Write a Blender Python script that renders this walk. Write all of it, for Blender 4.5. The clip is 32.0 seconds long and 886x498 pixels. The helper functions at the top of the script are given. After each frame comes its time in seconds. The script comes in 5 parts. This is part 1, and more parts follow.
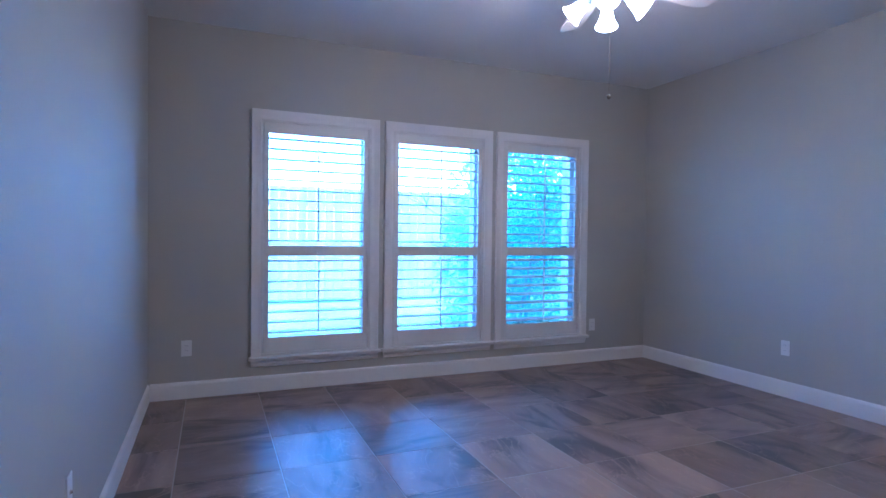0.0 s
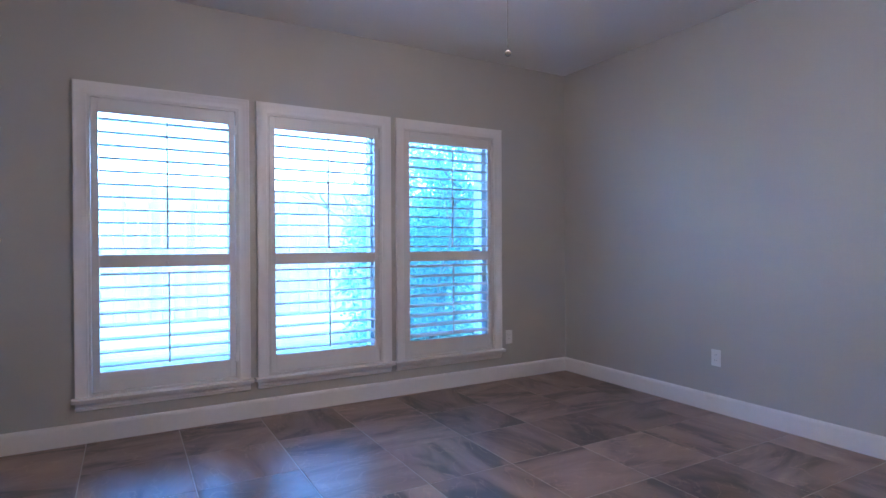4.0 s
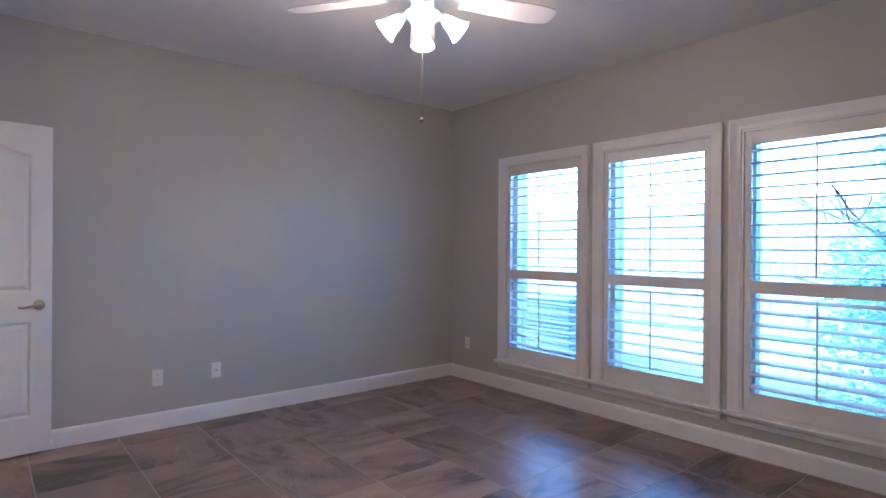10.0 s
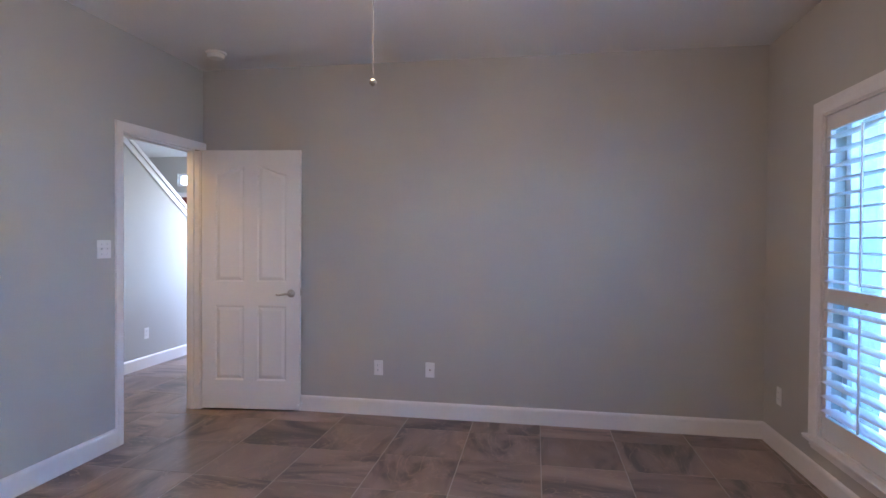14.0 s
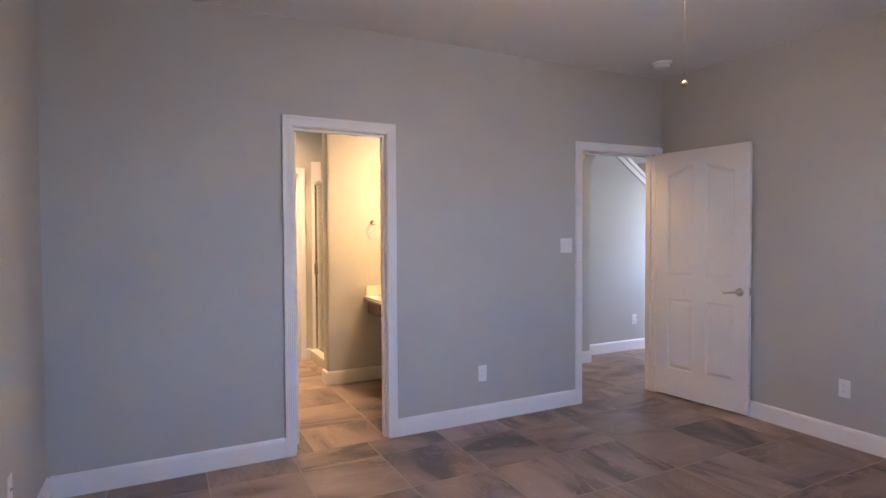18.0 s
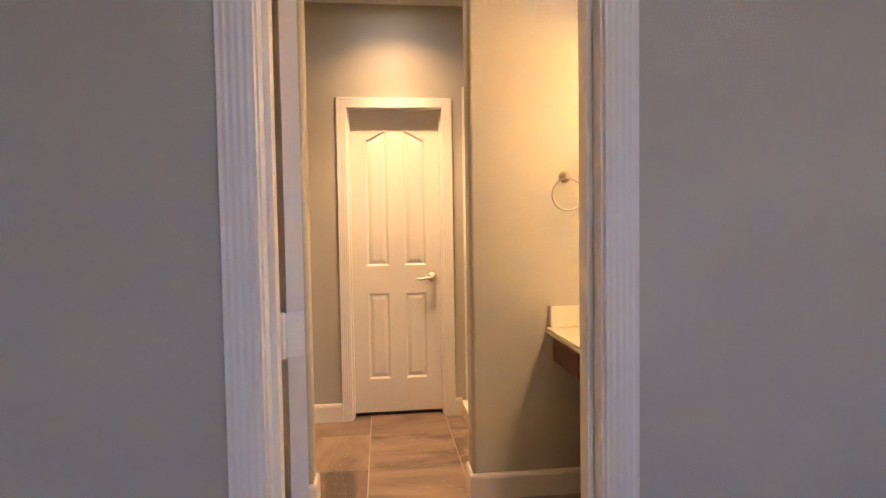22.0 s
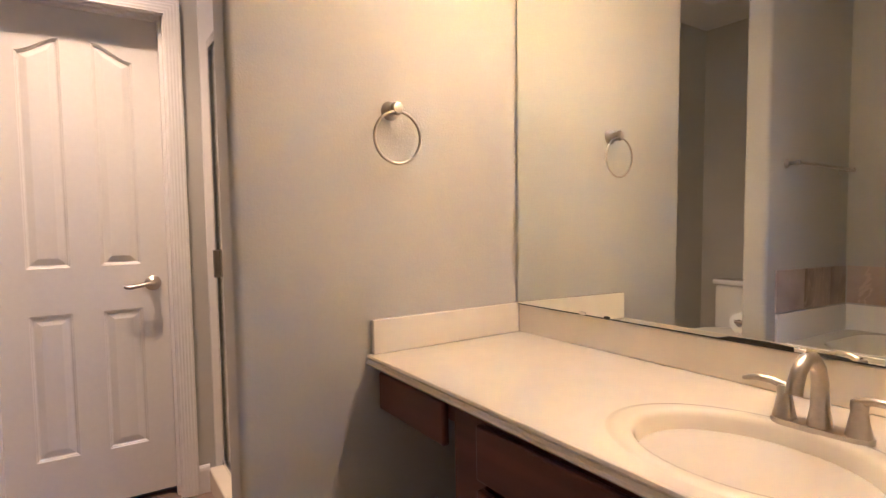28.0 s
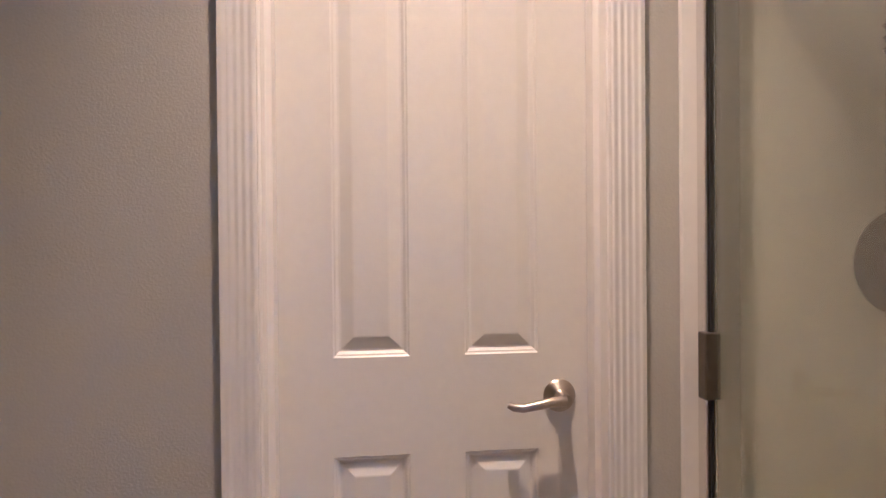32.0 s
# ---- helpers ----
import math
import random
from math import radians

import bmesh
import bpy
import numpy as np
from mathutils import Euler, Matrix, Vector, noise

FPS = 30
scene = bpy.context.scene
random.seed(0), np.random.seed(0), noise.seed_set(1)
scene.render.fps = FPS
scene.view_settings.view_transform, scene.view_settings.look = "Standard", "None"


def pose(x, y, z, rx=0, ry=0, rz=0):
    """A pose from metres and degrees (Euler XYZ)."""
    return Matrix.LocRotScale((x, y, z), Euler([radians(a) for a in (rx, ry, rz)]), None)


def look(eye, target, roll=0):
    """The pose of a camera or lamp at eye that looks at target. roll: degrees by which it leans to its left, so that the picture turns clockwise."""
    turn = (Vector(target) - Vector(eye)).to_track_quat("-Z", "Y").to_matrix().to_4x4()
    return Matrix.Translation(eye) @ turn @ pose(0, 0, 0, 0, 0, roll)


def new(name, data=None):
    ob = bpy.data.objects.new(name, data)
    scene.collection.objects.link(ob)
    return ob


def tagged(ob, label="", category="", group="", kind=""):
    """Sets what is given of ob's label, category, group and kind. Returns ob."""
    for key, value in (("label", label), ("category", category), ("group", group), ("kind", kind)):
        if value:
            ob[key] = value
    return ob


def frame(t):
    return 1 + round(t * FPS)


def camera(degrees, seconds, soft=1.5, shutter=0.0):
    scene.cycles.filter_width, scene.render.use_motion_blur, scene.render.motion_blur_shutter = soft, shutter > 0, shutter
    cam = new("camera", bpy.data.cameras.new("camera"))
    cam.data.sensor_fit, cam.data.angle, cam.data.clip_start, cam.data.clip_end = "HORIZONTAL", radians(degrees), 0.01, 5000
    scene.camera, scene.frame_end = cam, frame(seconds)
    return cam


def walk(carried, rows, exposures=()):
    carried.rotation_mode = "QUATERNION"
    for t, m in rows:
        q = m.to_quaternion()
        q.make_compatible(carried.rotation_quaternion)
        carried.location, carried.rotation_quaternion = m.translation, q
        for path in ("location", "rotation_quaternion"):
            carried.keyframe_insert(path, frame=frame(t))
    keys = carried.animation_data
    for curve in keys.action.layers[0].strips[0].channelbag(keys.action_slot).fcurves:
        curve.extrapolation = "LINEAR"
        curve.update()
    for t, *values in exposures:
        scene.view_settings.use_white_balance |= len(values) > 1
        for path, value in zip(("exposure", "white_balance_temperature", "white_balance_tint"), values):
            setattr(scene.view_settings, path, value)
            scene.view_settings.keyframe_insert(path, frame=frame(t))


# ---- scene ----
cam = camera(77.3, 32.0)
PATH = [
    (0, (0.08, -0.16, 1.185), (0.851, 1.685, 1.146), 0.7),
    (0.5, (0.045, -0.187, 1.147), (0.907, 1.617, 1.12), 0.4),
    (1, (0.072, -0.162, 1.118), (1.044, 1.586, 1.104), 0.4),
    (1.5, (0.087, -0.135, 1.104), (1.176, 1.542, 1.099), 0.2),
    (2, (0.081, -0.11, 1.108), (1.297, 1.478, 1.109), 0.0),
    (2.5, (0.103, -0.025, 1.119), (1.415, 1.485, 1.114), 0.0),
    (3, (0.252, 0.04, 1.13), (1.559, 1.554, 1.124), -0.1),
    (3.5, (0.435, 0.177, 1.148), (1.62, 1.788, 1.137), -0.2),
    (4, (0.624, 0.354, 1.159), (1.616, 2.09, 1.146), -0.3),
    (4.5, (0.941, 0.468, 1.203), (1.674, 2.329, 1.173), -0.1),
    (6.5, (2.399, 0.64, 1.286), (2.137, 2.623, 1.242), -0.3),
    (7, (2.728, 0.672, 1.271), (2.26, 2.616, 1.228), -0.2),
    (7.5, (3.069, 0.733, 1.259), (2.401, 2.618, 1.233), -0.1),
    (8, (3.396, 0.727, 1.291), (2.498, 2.515, 1.275), 0.0),
    (8.5, (3.643, 0.614, 1.306), (2.557, 2.293, 1.3), 0.2),
    (9, (3.852, 0.554, 1.318), (2.585, 2.101, 1.313), 0.2),
    (9.5, (3.945, 0.536, 1.315), (2.525, 1.944, 1.309), 0.3),
    (10, (3.995, 0.52, 1.304), (2.458, 1.8, 1.301), 0.4),
    (10.5, (3.978, 0.536, 1.294), (2.326, 1.663, 1.286), 0.6),
    (11, (3.929, 0.672, 1.288), (2.178, 1.64, 1.274), 0.6),
    (11.5, (3.914, 0.92, 1.311), (2.061, 1.674, 1.292), 0.5),
    (12, (3.898, 1.174, 1.318), (1.979, 1.735, 1.292), 0.5),
    (12.5, (3.87, 1.524, 1.334), (1.907, 1.907, 1.311), 0.4),
    (13, (3.846, 1.897, 1.334), (1.853, 2.063, 1.313), 0.3),
    (13.5, (3.822, 2.297, 1.335), (1.824, 2.201, 1.317), 0.2),
    (15.5, (3.637, 3.556, 1.462), (1.943, 2.495, 1.394), 0.2),
    (16, (3.553, 3.722, 1.378), (2.089, 2.36, 1.343), -0.6),
    (16.5, (3.578, 3.755, 1.369), (2.322, 2.199, 1.339), -0.5),
    (17, (3.598, 3.731, 1.371), (2.488, 2.067, 1.329), -0.4),
    (17.5, (3.636, 3.656, 1.386), (2.627, 1.931, 1.332), -0.3),
    (18, (3.586, 3.489, 1.377), (2.683, 1.706, 1.325), -0.3),
    (18.5, (3.457, 3.294, 1.348), (2.62, 1.479, 1.292), -0.3),
    (19, (3.28, 3.046, 1.33), (2.508, 1.201, 1.288), -0.6),
    (19.5, (3.143, 2.711, 1.341), (2.486, 0.823, 1.285), -0.7),
    (20, (3.022, 2.377, 1.352), (2.456, 0.46, 1.288), -0.7),
    (20.5, (2.878, 1.988, 1.372), (2.417, 0.044, 1.293), -1.0),
    (21, (2.786, 1.603, 1.288), (2.449, -0.368, 1.229), -1.1),
    (21.5, (2.728, 1.304, 1.268), (2.45, -0.676, 1.202), -0.9),
    (22, (2.65, 0.994, 1.276), (2.43, -0.992, 1.194), -0.9),
    (22.5, (2.625, 0.76, 1.276), (2.43, -1.229, 1.187), -0.8),
    (23, (2.633, 0.537, 1.318), (2.424, -1.45, 1.23), -0.8),
    (23.5, (2.638, 0.335, 1.329), (2.354, -1.643, 1.243), -0.7),
    (24, (2.624, 0.172, 1.344), (2.200, -1.781, 1.258), -0.6),
    (24.5, (2.64, 0.122, 1.351), (2.046, -1.786, 1.268), -0.6),
    (25, (2.651, 0.096, 1.334), (1.896, -1.754, 1.254), -0.7),
    (25.5, (2.664, 0.05, 1.312), (1.745, -1.725, 1.224), -0.7),
    (27.5, (2.63, 0.026, 1.209), (1.483, -1.609, 1.103), -1.1),
    (28, (2.56, -0.076, 1.177), (1.47, -1.75, 1.074), -1.1),
    (28.5, (2.52, -0.202, 1.198), (1.719, -2.032, 1.105), -1.2),
    (29, (2.527, -0.399, 1.204), (2.025, -2.334, 1.13), -1.2),
    (29.5, (2.546, -0.622, 1.224), (2.248, -2.599, 1.167), -0.9),
    (30, (2.554, -0.878, 1.151), (2.377, -2.870, 1.147), -0.8),
    (30.5, (2.627, -1.156, 1.168), (2.416, -3.146, 1.173), -0.6),
    (31, (2.683, -1.371, 1.191), (2.462, -3.359, 1.192), -0.5),
    (31.5, (2.66, -1.517, 1.207), (2.51, -3.512, 1.203), -0.6),
    (32, (2.647, -1.688, 1.228), (2.441, -3.677, 1.214), -0.5),
]
EXPOSURES = [
    (0.0, 4.63, 3740, 14), (2.5, 4.65, 4060, 15), (4.0, 4.66, 4220, 15), (7.0, 4.68, 4380, 15), (9.0, 4.68, 4480, 15), (13.0, 4.68, 4700, 16), (17.0, 4.72, 4980, 19), (19.0, 4.68, 5000, 20),
    (21.0, 4.49, 5200, 18), (23.0, 4.00, 5900, 27), (24.0, 3.97, 5500, 25), (25.5, 4.00, 4700, 22), (28.0, 3.87, 4330, 25), (30.0, 3.84, 4350, 27), (31.0, 3.82, 4200, 24), (32.0, 3.62, 4120, 25),
]
walk(cam, [(t, look(eye, target, roll)) for t, eye, target, roll in PATH], EXPOSURES)
FX = -4.6

# ---- world and light ----
world = bpy.data.worlds.new("sky")
scene.world = world
world.use_nodes = True
wn = world.node_tree.nodes
sky = wn.new("ShaderNodeTexSky")
sky.sky_type = "NISHITA"
sky.sun_disc = False
sky.sun_elevation, sky.sun_rotation = radians(50), radians(200)
world.node_tree.links.new(sky.outputs["Color"], wn["Background"].inputs["Color"])
wn["Background"].inputs["Strength"].default_value = 0.165


def lamp(name, kind, energy, colour, m, size=0.1, size_y=None, spread=None):
    data = bpy.data.lights.new(name, kind)
    data.energy, data.color = energy, colour
    if kind == "AREA":
        data.size = size
        if size_y:
            data.shape, data.size_y = "RECTANGLE", size_y
    elif kind == "SUN":
        data.angle = size
    else:
        data.shadow_soft_size = size
    if spread and kind == "SPOT":
        data.spot_size, data.spot_blend = spread
    ob = new(name, data)
    ob.matrix_world = m
    return ob


SUN_WAY = Vector((0.25, 0.75, -0.95))
lamp("sun", "SUN", 1.0, (1.0, 0.96, 0.91), look((0, -20, 30), Vector((0, -20, 30)) + SUN_WAY), radians(14))
WARM, SOFTWARM, GOLD = (1.0, 0.56, 0.20), (1.0, 0.57, 0.28), (1.0, 0.49, 0.07)
# the hall's ceiling lamp; the other lamps stand with their fittings
lamp("hall_light", "POINT", 1.1, (1.0, 0.54, 0.16), pose(0.9, -0.75, 2.55), 0.06)

# area lamps added outside the panes: a cyan glare veil beside the sky's own light
for wx in (0.8495, 1.886, 2.92):
    for wz, tall, power in ((1.54, 0.86, 0.037), (0.72, 0.62, 0.021)):
        lamp("window_light", "AREA", power, (0.40, 0.84, 1.0), pose(wx, 4.425, wz, -90, 0, 0), 0.74, tall)
# added fill lamp for the stair wall, in an unseen foyer window
lamp("foyer_fill_lamp", "AREA", 3.4, (1.0, 0.90, 0.78), pose(-3.3, -0.18, 1.5, -90, 0, 0), 1.04, 1.14)

# ---- materials ----


def material(name, colour, rough=0.6, metal=0.0, grain=None, stain=None, bump=None, spec=None, coat=0.0, random_tint=0.0):
    """Principled surface: grain and stain are (scale, strength) of fine and broad noise; bump is (scale, strength)."""
    m = bpy.data.materials.new(name)
    m.use_nodes = True
    nt = m.node_tree
    b = nt.nodes["Principled BSDF"]
    b.inputs["Roughness"].default_value, b.inputs["Metallic"].default_value = rough, metal
    if spec is not None:
        b.inputs["Specular IOR Level"].default_value = spec
    b.inputs["Coat Weight"].default_value = coat
    co = nt.nodes.new("ShaderNodeTexCoord")
    last = nt.nodes.new("ShaderNodeRGB")
    last.outputs[0].default_value = (*colour, 1)
    out = last.outputs[0]
    for pair in (grain, stain):
        if pair:
            n = nt.nodes.new("ShaderNodeTexNoise")
            n.inputs["Scale"].default_value, n.inputs["Detail"].default_value = pair[0], 5
            nt.links.new(co.outputs["Object"], n.inputs["Vector"])
            r = nt.nodes.new("ShaderNodeMapRange")
            r.inputs["From Min"].default_value, r.inputs["From Max"].default_value = 0.3, 0.7
            r.inputs["To Min"].default_value, r.inputs["To Max"].default_value = 1 - pair[1], 1 + pair[1]
            nt.links.new(n.outputs["Fac"], r.inputs["Value"])
            mul = nt.nodes.new("ShaderNodeVectorMath")
            mul.operation = "SCALE"
            nt.links.new(out, mul.inputs[0])
            nt.links.new(r.outputs[0], mul.inputs["Scale"])
            out = mul.outputs[0]
    if random_tint:
        info = nt.nodes.new("ShaderNodeObjectInfo")
        r = nt.nodes.new("ShaderNodeMapRange")
        r.inputs["To Min"].default_value, r.inputs["To Max"].default_value = 1 - random_tint, 1 + random_tint
        nt.links.new(info.outputs["Random"], r.inputs["Value"])
        mul = nt.nodes.new("ShaderNodeVectorMath")
        mul.operation = "SCALE"
        nt.links.new(out, mul.inputs[0])
        nt.links.new(r.outputs[0], mul.inputs["Scale"])
        out = mul.outputs[0]
    nt.links.new(out, b.inputs["Base Color"])
    if bump:
        n = nt.nodes.new("ShaderNodeTexNoise")
        n.inputs["Scale"].default_value, n.inputs["Detail"].default_value = bump[0], 3
        nt.links.new(co.outputs["Object"], n.inputs["Vector"])
        bp = nt.nodes.new("ShaderNodeBump")
        bp.inputs["Strength"].default_value, bp.inputs["Distance"].default_value = bump[1], 0.002
        nt.links.new(n.outputs["Fac"], bp.inputs["Height"])
        nt.links.new(bp.outputs["Normal"], b.inputs["Normal"])
    return m


def tile_material(name, light, mid, dark, rough):
    """Slate-look porcelain: broad clouds, dark diagonal veins and fine pale streaks that differ from tile to tile."""
    m = bpy.data.materials.new(name)
    m.use_nodes = True
    nt = m.node_tree
    b = nt.nodes["Principled BSDF"]
    co, info = nt.nodes.new("ShaderNodeTexCoord"), nt.nodes.new("ShaderNodeObjectInfo")
    shift = nt.nodes.new("ShaderNodeVectorMath")
    shift.operation = "MULTIPLY_ADD"
    comb = nt.nodes.new("ShaderNodeCombineXYZ")
    for k in range(3):
        nt.links.new(info.outputs["Random"], comb.inputs[k])
    nt.links.new(comb.outputs[0], shift.inputs[0])
    shift.inputs[1].default_value = (37.0, 53.0, 11.0)
    quarter = nt.nodes.new("ShaderNodeMath")
    quarter.operation = "MULTIPLY"
    quarter.inputs[1].default_value = 40.0
    nt.links.new(info.outputs["Random"], quarter.inputs[0])
    whole = nt.nodes.new("ShaderNodeMath")
    whole.operation = "FLOOR"
    nt.links.new(quarter.outputs[0], whole.inputs[0])
    angle = nt.nodes.new("ShaderNodeMath")
    angle.operation = "MULTIPLY"
    angle.inputs[1].default_value = math.pi / 2
    nt.links.new(whole.outputs[0], angle.inputs[0])
    turned = nt.nodes.new("ShaderNodeVectorRotate")
    turned.rotation_type = "Z_AXIS"
    nt.links.new(co.outputs["Object"], turned.inputs["Vector"])
    nt.links.new(angle.outputs[0], turned.inputs["Angle"])
    rot = nt.nodes.new("ShaderNodeMapping")
    rot.inputs["Rotation"].default_value = (0, 0, radians(34))
    rot.inputs["Scale"].default_value = (1.0, 2.7, 1.0)
    nt.links.new(turned.outputs[0], shift.inputs[2])
    nt.links.new(shift.outputs[0], rot.inputs["Vector"])
    cloud = nt.nodes.new("ShaderNodeTexNoise")
    cloud.inputs["Scale"].default_value, cloud.inputs["Detail"].default_value, cloud.inputs["Distortion"].default_value = 1.15, 6, 1.3
    nt.links.new(rot.outputs[0], cloud.inputs["Vector"])
    ramp = nt.nodes.new("ShaderNodeValToRGB")
    e = ramp.color_ramp.elements
    e[0].position, e[0].color = 0.37, (*dark, 1)
    e[1].position, e[1].color = 0.66, (*light, 1)
    x = e.new(0.475)
    x.color = (*mid, 1)
    nt.links.new(cloud.outputs["Fac"], ramp.inputs["Fac"])
    streak = nt.nodes.new("ShaderNodeTexNoise")
    streak.inputs["Scale"].default_value, streak.inputs["Detail"].default_value, streak.inputs["Distortion"].default_value = 2.0, 7, 1.4
    nt.links.new(rot.outputs[0], streak.inputs["Vector"])
    band = nt.nodes.new("ShaderNodeValToRGB")
    f = band.color_ramp.elements
    f[0].position, f[0].color = 0.49, (0, 0, 0, 1)
    f[1].position, f[1].color = 0.516, (0, 0, 0, 1)
    y = f.new(0.502)
    y.color = (1, 1, 1, 1)
    nt.links.new(streak.outputs["Fac"], band.inputs["Fac"])
    fac = nt.nodes.new("ShaderNodeMath")
    fac.operation = "MULTIPLY"
    fac.inputs[1].default_value = 0.5
    nt.links.new(band.outputs[0], fac.inputs[0])
    mix = nt.nodes.new("ShaderNodeMixRGB")
    mix.inputs["Color2"].default_value = (light[0] * 1.35, light[1] * 1.3, light[2] * 1.22, 1)
    nt.links.new(fac.outputs[0], mix.inputs["Fac"])
    nt.links.new(ramp.outputs[0], mix.inputs["Color1"])
    tint = nt.nodes.new("ShaderNodeMapRange")
    tint.inputs["To Min"].default_value, tint.inputs["To Max"].default_value = 0.74, 1.16
    nt.links.new(info.outputs["Random"], tint.inputs["Value"])
    sc = nt.nodes.new("ShaderNodeVectorMath")
    sc.operation = "SCALE"
    nt.links.new(mix.outputs[0], sc.inputs[0])
    nt.links.new(tint.outputs[0], sc.inputs["Scale"])
    nt.links.new(sc.outputs[0], b.inputs["Base Color"])
    rr = nt.nodes.new("ShaderNodeMapRange")
    rr.inputs["To Min"].default_value, rr.inputs["To Max"].default_value = rough - 0.06, rough + 0.1
    nt.links.new(streak.outputs["Fac"], rr.inputs["Value"])
    nt.links.new(rr.outputs[0], b.inputs["Roughness"])
    bp = nt.nodes.new("ShaderNodeBump")
    bp.inputs["Strength"].default_value, bp.inputs["Distance"].default_value = 0.25, 0.003
    nt.links.new(streak.outputs["Fac"], bp.inputs["Height"])
    nt.links.new(bp.outputs["Normal"], b.inputs["Normal"])
    return m


def wood_material(name, a, c, rough, scale, axis):
    """Stained wood with grain along one axis."""
    m = bpy.data.materials.new(name)
    m.use_nodes = True
    nt = m.node_tree
    b = nt.nodes["Principled BSDF"]
    co, mp, info = nt.nodes.new("ShaderNodeTexCoord"), nt.nodes.new("ShaderNodeMapping"), nt.nodes.new("ShaderNodeObjectInfo")
    s = [scale] * 3
    s[axis] = scale * 0.06
    mp.inputs["Scale"].default_value = s
    nt.links.new(co.outputs["Object"], mp.inputs["Vector"])
    add = nt.nodes.new("ShaderNodeVectorMath")
    add.operation = "ADD"
    nt.links.new(mp.outputs[0], add.inputs[0])
    cx = nt.nodes.new("ShaderNodeVectorMath")
    cx.operation = "SCALE"
    cx.inputs[0].default_value = (31, 17, 23)
    nt.links.new(info.outputs["Random"], cx.inputs["Scale"])
    nt.links.new(cx.outputs[0], add.inputs[1])
    n = nt.nodes.new("ShaderNodeTexNoise")
    n.inputs["Scale"].default_value, n.inputs["Detail"].default_value, n.inputs["Distortion"].default_value = 1.0, 8, 0.5
    nt.links.new(add.outputs[0], n.inputs["Vector"])
    ramp = nt.nodes.new("ShaderNodeValToRGB")
    e = ramp.color_ramp.elements
    e[0].position, e[0].color = 0.35, (*a, 1)
    e[1].position, e[1].color = 0.68, (*c, 1)
    nt.links.new(n.outputs["Fac"], ramp.inputs["Fac"])
    nt.links.new(ramp.outputs[0], b.inputs["Base Color"])
    b.inputs["Roughness"].default_value = rough
    bp = nt.nodes.new("ShaderNodeBump")
    bp.inputs["Strength"].default_value, bp.inputs["Distance"].default_value = 0.3, 0.001
    nt.links.new(n.outputs["Fac"], bp.inputs["Height"])
    nt.links.new(bp.outputs["Normal"], b.inputs["Normal"])
    return m


def glass_material(name, colour, rough=0.0, ior=1.45):
    m = bpy.data.materials.new(name)
    m.use_nodes = True
    b = m.node_tree.nodes["Principled BSDF"]
    b.inputs["Base Color"].default_value = (*colour, 1)
    b.inputs["Transmission Weight"].default_value = 1.0
    b.inputs["Roughness"].default_value, b.inputs["IOR"].default_value = rough, ior
    return m


def glow_material(name, colour, strength):
    m = bpy.data.materials.new(name)
    m.use_nodes = True
    b = m.node_tree.nodes["Principled BSDF"]
    b.inputs["Base Color"].default_value = (0.9, 0.9, 0.88, 1)
    b.inputs["Emission Color"].default_value = (*colour, 1)
    b.inputs["Emission Strength"].default_value = strength
    return m


WALL = material("wall_paint", (0.47, 0.455, 0.41), 0.62, grain=(90, 0.015), stain=(0.9, 0.03), bump=(200, 0.34))
CEIL = material("ceiling_paint", (0.77, 0.76, 0.73), 0.8, grain=(60, 0.02), stain=(0.8, 0.03), bump=(140, 0.5))
TRIM = material("trim_paint", (0.80, 0.78, 0.755), 0.32, grain=(40, 0.015), stain=(2.0, 0.02), bump=(70, 0.06))
DOOR = material("door_paint", (0.74, 0.715, 0.67), 0.36, grain=(50, 0.015), stain=(1.5, 0.025), bump=(120, 0.08))
SHUT = material("shutter_paint", (0.72, 0.70, 0.67), 0.38, grain=(60, 0.015), stain=(3, 0.03))
PLATE = material("switch_plastic", (0.80, 0.79, 0.76), 0.3, stain=(8, 0.02))
DARK = material("dark_slot", (0.03, 0.03, 0.03), 0.6)
GROUT = material("grout", (0.47, 0.425, 0.37), 0.85, grain=(80, 0.12), stain=(2, 0.1))
TILE = tile_material("slate_tile", (0.338, 0.245, 0.194), (0.240, 0.173, 0.141), (0.110, 0.085, 0.076), 0.37)
WALLTILE = tile_material("wall_tile_stone", (0.50, 0.405, 0.335), (0.38, 0.295, 0.24), (0.25, 0.19, 0.155), 0.3)
NICKEL = material("brushed_nickel", (0.47, 0.42, 0.355), 0.3, 1.0, grain=(120, 0.04))
BRONZE = material("dull_bronze", (0.20, 0.175, 0.145), 0.42, 1.0, grain=(60, 0.08))
CHROME = material("chrome", (0.80, 0.79, 0.78), 0.22, 1.0)
BRASSY = material("aged_chain", (0.34, 0.30, 0.23), 0.45, 1.0)
CREAM = material("cultured_marble", (0.80, 0.735, 0.60), 0.12, grain=(14, 0.02), stain=(2.5, 0.03), coat=0.4)
TUBM = material("tub_acrylic", (0.83, 0.80, 0.74), 0.16, stain=(2, 0.02), coat=0.3)
SHOWERM = material("shower_marble", (0.46, 0.435, 0.37), 0.22, grain=(6, 0.05), stain=(1.5, 0.06))
CHERRY = wood_material("cherry_cabinet", (0.062, 0.017, 0.010), (0.125, 0.038, 0.021), 0.35, 14.0, 1)
CERAMIC = material("toilet_ceramic", (0.84, 0.82, 0.78), 0.1, stain=(3, 0.01), coat=0.5)
PAPER = material("toilet_paper", (0.85, 0.84, 0.82), 0.9, grain=(90, 0.03))
MIRROR = material("mirror_silver", (0.91, 0.94, 0.88), 0.015, 1.0)
GLASS = glass_material("window_glass", (0.78, 0.95, 1.0))
